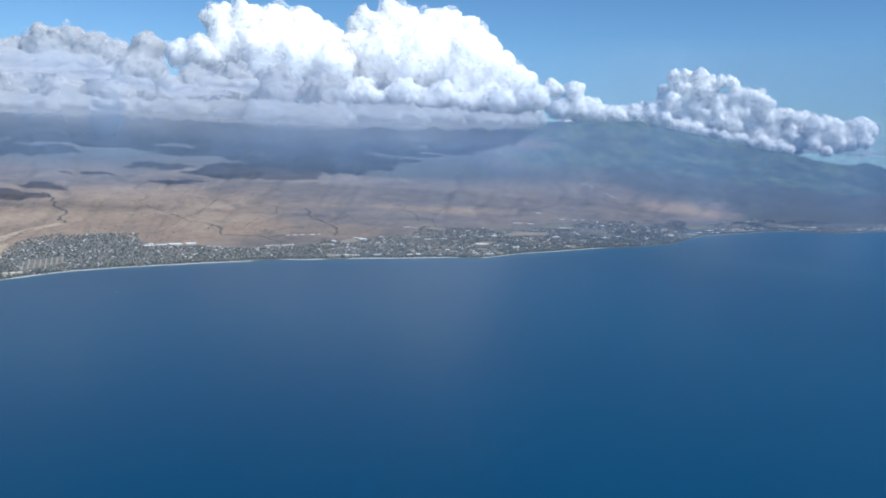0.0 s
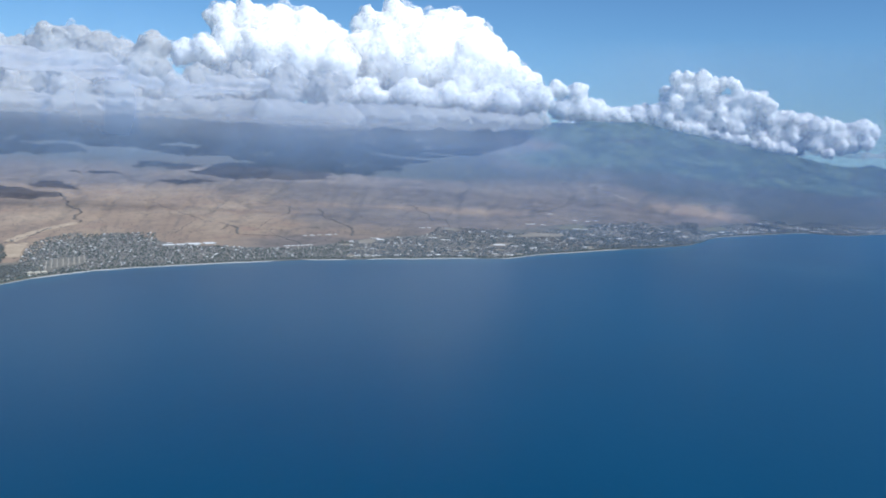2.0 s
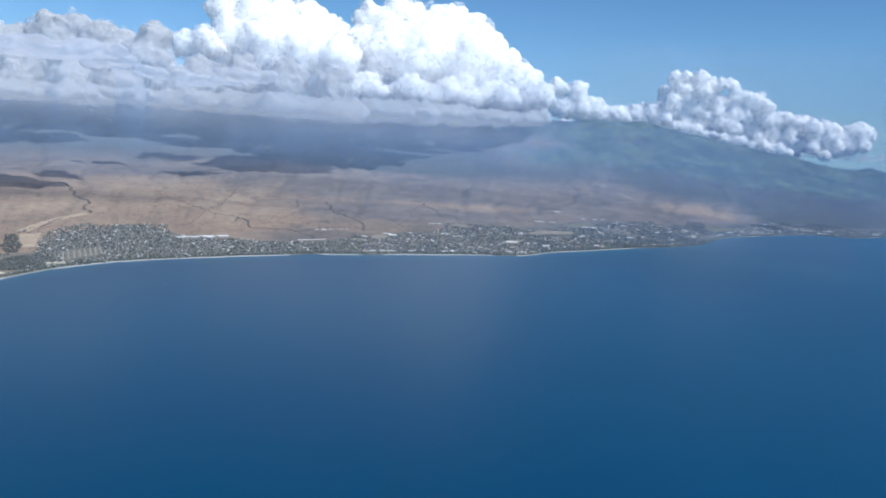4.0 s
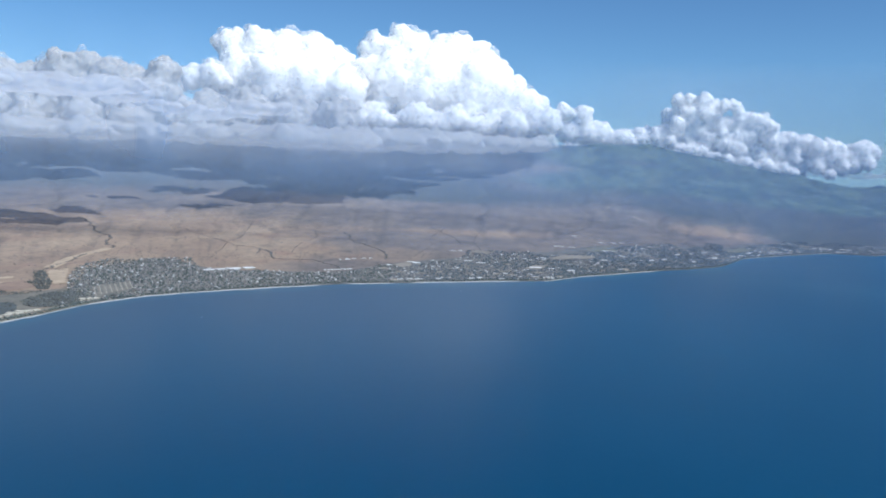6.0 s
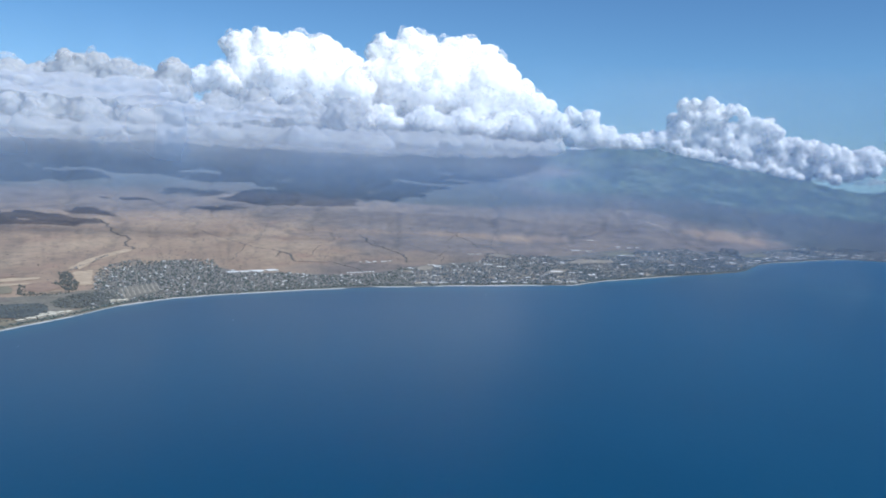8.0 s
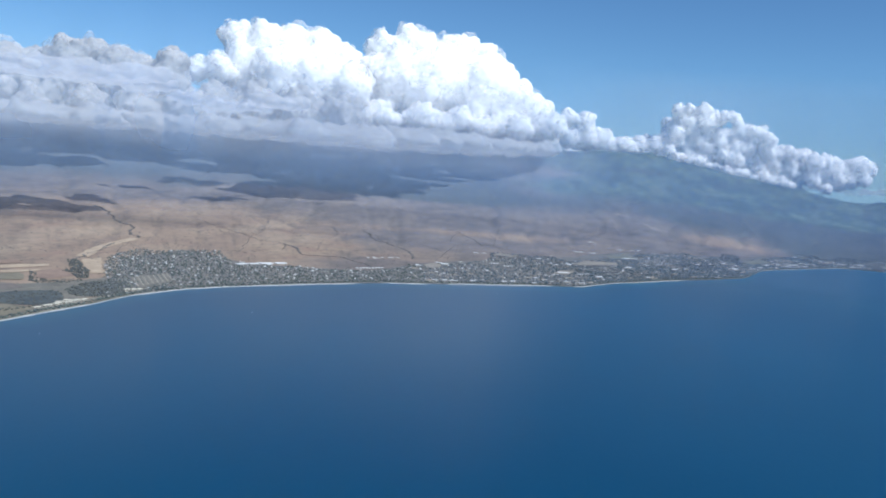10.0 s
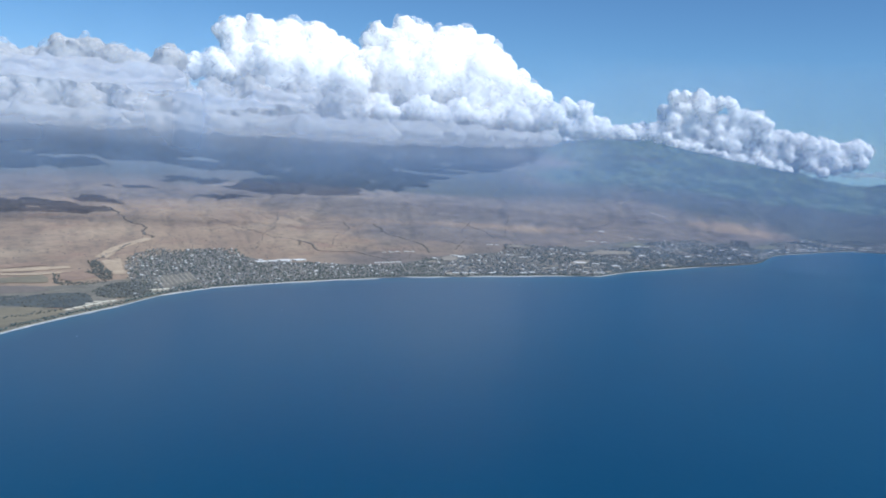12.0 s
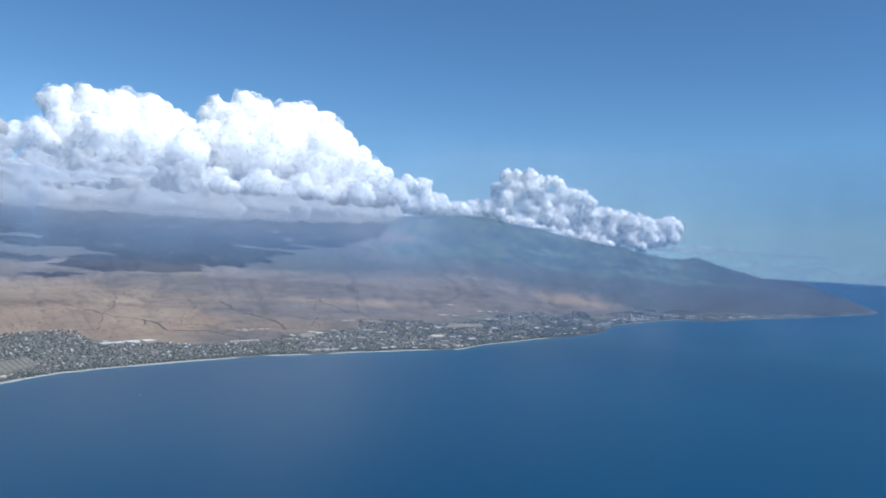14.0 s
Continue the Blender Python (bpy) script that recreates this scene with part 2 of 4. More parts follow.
def gullies(th, r, x, y):
    """How far a place lies in a large and in a small gully, 0 to 1; they run down to the shore."""
    g = np.abs(2 * rough(th * 0.42 + 0.9 * rough(x / 170, y / 170, 5, 3), r / 900, 23, 3) - 1)
    g2 = np.abs(2 * rough(th * 1.5 + 0.6 * rough(x / 90, y / 90, 6, 2), r / 500, 31, 3) - 1)
    return np.clip(0.16 - g, 0, 1) / 0.16, np.clip(0.2 - g2, 0, 1) / 0.2


def land(th, r):
    """Height of the land at a bearing (degrees) and range."""
    c, d, z = coast_r(th), np.interp(th, TH, RIDGE_R), np.interp(th, TH, RIDGE_Z)
    d = np.maximum(d, c + 20)
    t = (r - c) / (d - c)
    up = np.clip(t, 0, 1) ** 2.0
    h = z * up + np.clip((r - c) * 0.11, -3, 0.9)
    s = r - c
    x, y = MARK[0] + r * np.sin(np.radians(th)), MARK[1] + r * np.cos(np.radians(th))
    amp = np.clip(s / 500, 0, 1)
    h = h + amp * 3.6 * (rough(x / 300, y / 300, 11, 5) - 0.5) * np.clip(t * 1.6, 0.25, 1.4)
    deep, small = gullies(th, r, x, y)
    h = h - amp * 4.0 * deep * np.clip(t * 3, 0, 1) - amp * 2.2 * small * np.clip(t * 1.2, 0, 1)
    # old cinder cones on the crest
    for ct, cr, ch, cw in ((4.5, 3150, 11, 17), (5.1, 3150, 8, 14), (8.4, 3160, 9, 15), (9.3, 3140, 7, 14), (12.0, 3100, 5, 16), (15.0, 3030, 5, 14), (6.0, 3120, 9, 40), (8.0, 3150, 9, 34), (8.9, 3150, 7, 26), (22.4, 2790, 8, 60), (28.3, 2480, 8, 60)):
        e = np.hypot((th - ct) * math.pi / 180 * r, r - cr)
        h = h + ch * np.exp(-(e / cw) ** 2)
    over = np.clip((r - d) / 1300, 0, 1)
    return np.where(t > 1, h * (1 - over) ** 1.3 - 12 * over, h)


def land_xy(x, y):
    dx, dy = np.asarray(x, float) - MARK[0], np.asarray(y, float) - MARK[1]
    return land(np.degrees(np.arctan2(dx, dy)), np.hypot(dx, dy))


def bearing(x, y):
    dx, dy = np.asarray(x, float) - MARK[0], np.asarray(y, float) - MARK[1]
    return np.degrees(np.arctan2(dx, dy)), np.hypot(dx, dy)


def mesh_object(name, verts, faces, mat, parent=None, shade=True):
    me = bpy.data.meshes.new(name)
    me.from_pydata(verts, [], faces)
    if mat:
        me.materials.append(mat)
    if shade:
        me.polygons.foreach_set("use_smooth", [True] * len(me.polygons))
    me.update()
    ob = new(name, me)
    ob.parent = parent
    return ob


def sheet_faces(rows, cols):
    a = (np.arange(rows - 1)[:, None] * cols + np.arange(cols - 1)[None]).ravel()
    return np.stack([a, a + 1, a + cols + 1, a + cols], 1).tolist()


def blob(x, y, cx, cy, rx, ry, turn=0.0):
    c, s = math.cos(radians(turn)), math.sin(radians(turn))
    u, v = ((x - cx) * c + (y - cy) * s) / rx, (-(x - cx) * s + (y - cy) * c) / ry
    return np.exp(-(u * u + v * v))


def build_land():
    th = np.arange(-110, 33.21, 0.2)
    k = np.r_[np.linspace(-0.012, 0.06, 26)[:-1], np.linspace(0.06, 1.0, 240), np.linspace(1.004, 1.6, 40)]
    c, d = coast_r(th), np.interp(th, TH, RIDGE_R)
    d = np.maximum(d, c + 20)
    r = c[None] + k[:, None] * (d - c)[None]
    t2 = np.broadcast_to(th[None], r.shape)
    x, y = MARK[0] + r * np.sin(np.radians(t2)), MARK[1] + r * np.cos(np.radians(t2))
    z = land(t2, r)
    verts = np.stack([x, y, z], -1).reshape(-1, 3)
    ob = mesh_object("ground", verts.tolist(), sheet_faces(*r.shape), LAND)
    kk = np.broadcast_to(k[:, None], r.shape)
    dry = 1.15 * np.exp(-((kk - 0.05) / 0.26) ** 2) * np.clip((-11 - t2) / 10, 0, 1) + 0.9 * blob(x, y, -170, 1330, 150, 45, 8) + 1.05 * blob(x, y, 290, 1590, 85, 115, 0) + 0.55 * blob(x, y, -300, 1010, 180, 90, -10) + 0.25 * blob(x, y, -450, 1250, 260, 200)
    dry = dry + 0.75 * blob(x, y, 25, 2630, 80, 130, 0)
    lush = np.clip((kk - 0.4) / 0.25, 0, 1) * np.clip((t2 + 3) / 6, 0, 1) * 0.95 + 0.6 * np.clip((t2 - 7) / 7, 0, 1) * np.clip((kk - 0.16) / 0.3, 0, 1)
    lush = lush + 0.6 * np.clip((t2 - 15) / 6, 0, 1)
    lush = lush - 0.45 * blob(x, y, 25, 2630, 80, 130, 0)
    # its last two blobs paint the shade spots near the crest as dark cover
    wood_and_shade = 0.2 * blob(x, y, -200, 1850, 420, 260, 0) + 0.75 * np.clip((t2 - 7) / 4, 0, 1) * np.exp(-((kk - 0.42) / 0.14) ** 2) + 0.9 * blob(x, y, 285, 2785, 75, 45) + 0.6 * blob(x, y, 560, 2700, 60, 40)
    wood_and_shade = wood_and_shade + 0.9 * np.clip((t2 - 15) / 2.5, 0, 1) * np.clip((0.6 - kk) / 0.25, 0, 1) - 1.2 * blob(x, y, 290, 1590, 85, 115, 0) + 0.5 * np.clip((kk - 0.38) / 0.08, 0, 1) * np.clip((0.62 - kk) / 0.1, 0, 1) + 1.0 * np.clip((kk - np.interp(t2, [-20, -8], [0.46, 0.4])) / 0.2, 0, 1) * np.clip((1 - t2) / 4, 0, 1)
    lush = lush * np.interp(t2, [20, 26], [1, 0.35])
    wood_and_shade = wood_and_shade + 0.8 * np.clip((t2 - 21) / 5, 0, 1)
    cover = np.stack([dry, lush, wood_and_shade, np.ones_like(dry)], -1).clip(0, 1.4).astype(np.float32)
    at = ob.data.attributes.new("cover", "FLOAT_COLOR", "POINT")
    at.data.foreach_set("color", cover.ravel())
    deep = np.interp(th, [-30, -28, -24, -20, -12, -8, 0, 6, 13, 16, 24, 31], [0, 200, 240, 130, 75, 150, 245, 325, 300, 215, 170, 40])
    settled = np.clip(0.5 + (deep[None] - (r - c[None])) / 40, 0, 1) * (t2 > -29.5)
    at = ob.data.attributes.new("settled", "FLOAT", "POINT")
    at.data.foreach_set("value", settled.astype(np.float32).ravel())
    # sheen in place of haze, growing up the slope and towards the south
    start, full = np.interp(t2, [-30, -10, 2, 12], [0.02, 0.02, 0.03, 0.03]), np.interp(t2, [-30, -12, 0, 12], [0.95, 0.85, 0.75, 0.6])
    haze_sheen = np.clip((kk - start) / (full - start), 0, 1) ** 1.15
    haze_sheen = haze_sheen * np.interp(t2, [-12, 0, 6], [0.95, 0.7, 0.45])
    haze_sheen = np.maximum(haze_sheen, 0.42 * np.clip((t2 - 7) / 8, 0, 1) * np.clip((kk + 0.02) / 0.34, 0, 1))
    haze_sheen = haze_sheen * np.interp(t2, [21, 30], [1.1, 0.75]) * np.where(t2 < -12, np.interp(kk, [0.1, 0.44, 0.56], [0.55, 0.55, 1.0]), np.interp(kk, [0.15, 0.3, 0.55, 0.7], [1.0, 0.72, 0.72, 1.0]))
    at = ob.data.attributes.new("haze_sheen", "FLOAT", "POINT")
    at.data.foreach_set("value", haze_sheen.astype(np.float32).ravel())
    deep, small = gullies(t2, r, x, y)
    brush = np.clip(np.maximum(np.clip(deep * 2.4 - 1.2, 0, 1), 0.8 * np.clip(small * 2.6 - 1.5, 0, 1)), 0, 1) * np.clip((r - c[None]) / 200, 0, 1)
    at = ob.data.attributes.new("brush", "FLOAT", "POINT")
    at.data.foreach_set("value", brush.astype(np.float32).ravel())
    return tagged(ob, "dry brown coastal plain rising to green volcano slopes", "land", kind="structure")


def build_sea():
    """One sheet of water out to the horizon, finer along the shore, with its shallows marked."""
    th = np.r_[np.arange(-180, -110, 5.0), np.arange(-110, 33.2, 0.3), np.arange(34, 178, 4.0), 180.0]
    c = np.where((th >= -110) & (th <= 33.2), coast_r(np.clip(th, -110, 33.2)), np.interp(th, [-180, -110, 33, 180], [500, 345, 2175, 500]))
    inner = np.array([0.0, 0.3, 0.6, 0.75, 0.8, 0.84, 0.87, 0.9, 0.915, 0.93, 0.95, 0.965, 0.975, 0.985, 0.992, 1.0])
    r = np.concatenate([inner[:, None] * c[None], c[None] + np.array([12.0])[:, None], np.linspace(0.05, 1, 12)[:, None] * (5600 - c)[None] + c[None]])
    t2 = np.broadcast_to(th[None], r.shape)
    x, y = MARK[0] + r * np.sin(np.radians(t2)), MARK[1] + r * np.cos(np.radians(t2))
    ob = mesh_object("water", np.stack([x, y, 0 * x], -1).reshape(-1, 3).tolist(), sheet_faces(*r.shape), SEA)
    off = np.abs(c[None] - r)
    inside = (t2 >= -110) & (t2 <= 33.2)
    wide = np.interp(t2, [-40, 0, 12, 14.5, 16, 20], [14, 24, 60, 150, 60, 40]) + 60 * rough(t2 * 0.25, 0 * t2, 41, 3)
    shoal = np.where(inside, np.clip(1 - off / wide, 0, 1), 0).astype(np.float32)
    at = ob.data.attributes.new("shoal", "FLOAT", "POINT")
    at.data.foreach_set("value", shoal.ravel())
    return tagged(ob, "deep blue open sea with pale shallows along the shore", "sea", kind="structure")


build_land()
build_sea()


# ---- clouds: heaped lobes, each (x, y, z, radius) ----
def ball(level=1):
    bm = bmesh.new()
    bmesh.ops.create_icosphere(bm, subdivisions=level, radius=1)
    v = np.array([q.co[:] for q in bm.verts])
    f = np.array([[q.index for q in face.verts] for face in bm.faces])
    bm.free()
    return v, f


BALL = ball(2)


def billow_texture(kind, size):
    name = f"{kind.lower()}_{size}"
    tex = bpy.data.textures.get(name) or bpy.data.textures.new(name, kind)
    tex.noise_scale = size
    if kind == "CLOUDS":
        tex.noise_depth = 5
    return tex


def heap(name, lobes, base, voxel, children, rng, flat, mat, parent=None, detail=1.0):
    """Lobes that bud smaller lobes, fused into one skin and roughened; nothing hangs far below the base."""
    puffs = []
    for x, y, z, r in lobes:
        puffs.append((x, y, z, r * 0.84))
        for _ in range(2 * children):
            d = rng.normal(size=3)
            d /= np.linalg.norm(d)
            q = r * rng.uniform(0.13, 0.36)
            c = np.array([x, y, z]) + d * r * 0.78 * np.array([1, 1, flat])
            puffs.append((*c, q))
            if q > voxel * 2.4:
                for _ in range(5):
                    e = rng.normal(size=3)
                    e /= np.linalg.norm(e)
                    puffs.append((*(c + e * q * 0.85), q * rng.uniform(0.3, 0.5)))
    v, f = BALL
    verts, faces, n = [], [], 0
    for x, y, z, r in puffs:
        if r < voxel * 0.8:
            continue
        p = v * r * np.array([1, 1, flat]) + (x, y, z)
        low = base + 6 * math.sin(x / 37.0) + 5 * math.sin(y / 29.0 + x / 61.0)
        p[:, 2] = np.where(p[:, 2] < low, low + (p[:, 2] - low) * 0.12, p[:, 2])
        verts.append(p)
        faces.append(f + n)
        n += len(v)
    ob = mesh_object(name, np.concatenate(verts).tolist(), np.concatenate(faces).tolist(), mat, parent)
    fuse = ob.modifiers.new("fuse", "REMESH")
    fuse.mode, fuse.voxel_size, fuse.use_smooth_shade = "VOXEL", voxel, True
    ease = ob.modifiers.new("ease", "SMOOTH")
    ease.factor, ease.iterations = 0.5, 4 if detail > 0.8 else 9
    k = voxel / 5.0 * min(1.0, flat * 1.5)
    for kind, size, strength in (("CLOUDS", 70, 26), ("CLOUDS", 30, 12), ("CLOUDS", 14, 10), ("VORONOI", 16, -4)):
        push = ob.modifiers.new("billow", "DISPLACE")
        push.texture, push.texture_coords, push.strength, push.mid_level = billow_texture(kind, size), "GLOBAL", strength * k * (detail if size < 60 else 1.0), 0.5
    return ob


def cloud(name, lobes, base, label, voxel=4.5, children=11, seed=1, flat=1.0, mat=None, detail=1.0):
    """A cumulus of billows, with thinner vapour round its edges."""
    rng = np.random.default_rng(seed)
    ob = new(name)
    heap("body", lobes, base, voxel, children, rng, flat, mat or CLOUD, ob, detail)
    tagged(heap("wisp", [(x, y, z, r * 1.04) for x, y, z, r in lobes], base - 4, voxel * 1.4, children, rng, flat, WISP, ob, detail), "thin torn vapour at the edge")
    return tagged(ob, label, "cloud", "clouds over the mountain")


BANK = [(-1719, 2250, 299, 85), (-1589, 2250, 299, 80), (-1517, 2300, 286, 79), (-1423, 2300, 337, 72), (-1375, 2320, 362, 54), (-1293, 2300, 308, 76), (-1217, 2300, 305, 72), (-1124, 2280, 333, 56), (-1133, 2250, 266, 74), (-1447, 2150, 197, 53), (-1300, 2150, 199, 59), (-1155, 2150, 202, 56), (-997, 2150, 205, 59), (-1463, 2050, 232, 31), (-1576, 2100, 184, 57)] + [(-1600 + 84 * k, 2250, 250 + 8 * math.sin(2.1 * k), 66) for k in range(7)]
SMALL = [(-1236, 2750, 374, 49), (-1166, 2750, 382, 56), (-1116, 2750, 363, 37)]
TOWER = [(-1147, 2900, 507, 67), (-1054, 2900, 519, 67), (-1204, 2900, 518, 27), (-965, 2950, 516, 73), (-870, 2950, 506, 73), (-774, 2950, 464, 69), (-1092, 2850, 395, 98), (-954, 2800, 379, 108), (-824, 2800, 368, 96), (-713, 2800, 347, 88)]
LOW = [(-980, 2600, 265, 78), (-830, 2600, 248, 82), (-681, 2600, 241, 75), (-1072, 2500, 250, 68)]
MAIN = [(-652, 3050, 530, 71), (-536, 3050, 533, 92), (-418, 3050, 504, 84), (-354, 3050, 545, 63), (-270, 3050, 483, 88), (-206, 3050, 456, 71), (-584, 2950, 400, 117), (-440, 2950, 390, 134), (-276, 2950, 361, 121), (-144, 2950, 350, 85), (-72, 2950, 325, 69),  (47, 2950, 314, 40), (140, 3450, 336, 51), (215, 3450, 277, 51), (298, 3450, 255, 42), (88, 3450, 268, 60), (165, 3450, 268, 56), (250, 3450, 244, 48), (325, 3450, 238, 42)] + [(-660 + 41 * k, 2830 + 45 * math.sin(2.3 * k), 258 + 22 * math.sin(1.7 * k) - 0.02 * abs(k - 8), 52 + 13 * math.sin(3.1 * k)) for k in range(17)]
ROW_TOP = [(120, 322), (330, 338), (440, 342), (534, 352), (594, 366), (633, 490), (647, 515), (723, 528), (863, 510), (967, 480), (991, 448), (1086, 438), (1169, 365), (1265, 340), (1328, 352), (1410, 318), (1475, 303), (1603, 312), (1686, 284), (1711, 255)]
ROW_FOOT = [(120, 200), (540, 250), (694, 230), (849, 208), (1006, 190), (1164, 172), (1324, 152), (1483, 160), (1711, 238)]


def ridge_row():
    """Lobes heaped between the foot and the ragged top of the cloud row behind the ridge."""
    rng, lobes = np.random.default_rng(66), []
    for x in range(130, 1660, 33):
        high, low = np.interp(x, *zip(*ROW_TOP)), np.interp(x, *zip(*ROW_FOOT))
        r = 40 + 10 * math.sin(x / 41.0)
        z = high - r * 0.9
        while z > low - 10:
            if ((x - 905) / 48) ** 2 + ((z - 425) / 24) ** 2 > 1:
                lobes.append((x + rng.normal() * 7, 4300 + rng.normal() * 35, z + rng.normal() * 5, r * rng.uniform(0.8, 1.1)))
            z -= r * 1.1
    return lobes



cloud("cumulus_cloud", BANK, 188, "grey-white shaded cumulus bank hanging over dry slopes", seed=2, mat=HALF, children=7, detail=1.0, voxel=6.5)
cloud("cumulus_cloud", LOW, 205, "low grey-white billows under the tall tower", seed=12, mat=HALF, children=9, detail=1.0, voxel=6.0)
cloud("cumulus_cloud", SMALL, 300, "small sunlit white cumulus puff behind grey bank", seed=3)
cloud("cumulus_cloud", TOWER + [(-960, 2930, 400, 150), (-800, 2930, 360, 150), (-1080, 2920, 330, 120)], 214, "tall grey-white cumulus tower over the shaded slope", seed=4, detail=0.6)
cloud("cumulus_cloud", [(x, y, z, r * 0.95) for x, y, z, r in MAIN] + [(-450, 3050, 390, 190), (-270, 3040, 350, 165), (-600, 3040, 380, 160), (-120, 3010, 300, 115)], 222, "huge dazzling white cumulus heap over volcano slope", seed=5, detail=0.6)
cloud("cumulus_cloud", ridge_row(), 120, "ragged white cumulus row behind the mountain ridge", voxel=8.0, seed=6, children=6, detail=0.85, mat=SOFT)


def crest_cloud():
    """Low billows that rest on the back of the falling ridge."""
    lobes = []
    for x in range(640, 1260, 46):
        r, z = np.interp(math.degrees(math.atan2(x + 90, 4230)), TH, RIDGE_R), np.interp(math.degrees(math.atan2(x + 90, 4230)), TH, RIDGE_Z)
        lobes.append((x, 4230 + 12 * math.sin(x), 120 + (z - 120) * math.hypot(x + 90, 4230) / r + 12 + 9 * math.sin(x / 17.0), 34 + 7 * math.sin(x / 29.0)))
    cloud("cumulus_cloud", lobes, 20, "low white billows resting along the ridge crest", voxel=7.0, seed=14, children=6, mat=SOFT, detail=0.5)


crest_cloud()


def inside(corners, x, y):
    hit = np.zeros(np.shape(x), bool)
    for (x0, y0), (x1, y1) in zip(corners, corners[1:] + corners[:1]):
        cross = (y0 > y) != (y1 > y)
        hit ^= cross & (x < (x1 - x0) * (y - y0) / (y1 - y0 + 1e-9) + x0)
    return hit


def deck(name, x0, x1, y0, y1, z, thick, gap, seed, label, base, mat, detail=0.85):
    """A flat, broken layer of cloud."""
    rng = np.random.default_rng(seed)
    lobes = []
    for x in np.arange(x0, x1, gap):
        for y in np.arange(y0, y1, gap):
            if rng.random() < 0.997:
                lobes.append((x + rng.normal() * gap * 0.3, y + rng.normal() * gap * 0.3, z + rng.normal() * thick * 0.15, gap * rng.uniform(0.6, 1.0)))
    return tagged(heap(name, lobes, base, 6.0, 7, rng, thick / gap, mat, None, detail), label, "cloud layer", kind="stuff")


def drift_layer(outline, z, thick, gap, seed, label, mat, base, rise=0.0, holes=(), voxel=6.0):
    """A flat layer of cloud that hangs sunward of the given stretch of land, and so shades it."""
    rng = np.random.default_rng(seed)
    lean = 1 / math.tan(radians(SUN_EL))
    xs, ys = [p[0] for p in outline], [p[1] for p in outline]
    gx, gy = np.meshgrid(np.arange(min(xs), max(xs), gap * 0.8), np.arange(min(ys), max(ys), gap * 0.8))
    gx, gy = gx + rng.normal(size=gx.shape) * gap * 0.2, gy + rng.normal(size=gy.shape) * gap * 0.2
    ok = inside(outline, gx, gy)
    for cx, cy, rx, ry in holes:
        ok &= ((gx - cx) / rx) ** 2 + ((gy - cy) / ry) ** 2 > 1
    gx, gy = gx[ok], gy[ok]
    z = z + rise * np.clip((gy - 1600) / 1200, 0, 1)
    up = z - np.maximum(land_xy(gx, gy), 0)
    x, y = gx + up * lean * math.sin(radians(SUN_AZ)), gy + up * lean * math.cos(radians(SUN_AZ))
    lobes = [(x[k], y[k], z[k] + rng.normal() * thick * 0.12, gap * rng.uniform(0.62, 0.85)) for k in range(len(x))]
    return tagged(heap("stratus_cloud", lobes, base, voxel, 5, rng, thick / gap, mat, None, 0.8), label, "cloud layer", kind="stuff")


drift_layer([(-1900, 1600), (-1194, 1640), (-1150, 1700), (-1123, 1845), (-1140, 2000), (-1100, 2050), (-985, 1985), (-905, 1930), (-800, 1960), (-640, 1950), (-690, 1840), (-760, 1735), (-700, 1655), (-646, 1590), (-583, 1600), (-530, 1660), (-494, 1700),
             (-430, 1770), (-420, 1870), (-370, 1960), (-348, 2084), (-320, 2200), (-240, 2330), (-180, 2440), (-120, 2560), (-80, 2680), (-50, 2880), (-60, 3080), (-1000, 3000), (-1900, 2800)], 152, 30, 80, 11,
            "flat grey cloud base shading the slope beneath it", DECK, 132, 44, ((-1200, 1960, 90, 40), (-745, 2080, 55, 45), (-960, 2150, 60, 50)))
deck("stratus_cloud", -480, -10, 2880, 3060, 205, 44, 62, 22, "pale cloud skirt resting on the mountain top", 168, SKIRT)
SCRAPS = [([(-960, 1050), (-826, 1056), (-766, 1088), (-723, 1145), (-745, 1190), (-800, 1200), (-842, 1222), (-960, 1172)], 15), ([(-857, 1273), (-833, 1309), (-786, 1292), (-737, 1201), (-791, 1250)], 16),
          ([(-940, 1464), (-905, 1491), (-836, 1532), (-837, 1485), (-876, 1444)], 17), ([(-893, 1746), (-830, 1780), (-749, 1732), (-758, 1654), (-850, 1674)], 20), ([(-716, 1479), (-669, 1532), (-624, 1511), (-651, 1445), (-696, 1429)], 21)]
for scrap, seed in SCRAPS:
    drift_layer(scrap, 202, 16, 32, seed, "thin grey cloud scrap above the dry plain", SCRAP, 186, 0.0, (), 4.0)
deck("stratus_cloud", 1230, 1960, 4300, 4420, 150, 16, 70, 18, "low thin pale cloud skirt near the sea horizon", 132, MIST, 0.1)
deck("stratus_cloud", 2050, 2580, 4250, 4340, 143, 7, 55, 19, "low thin white cloud streak near the sea horizon", 136, HAZE, 0.1)
# thin vapour heap added in place of haze at the sea horizon
deck("haze_bank", 1850, 3000, 4320, 4430, 20, 72, 100, 25, "pale thin heap standing in for haze along the horizon", -30, HAZE, 0.05)


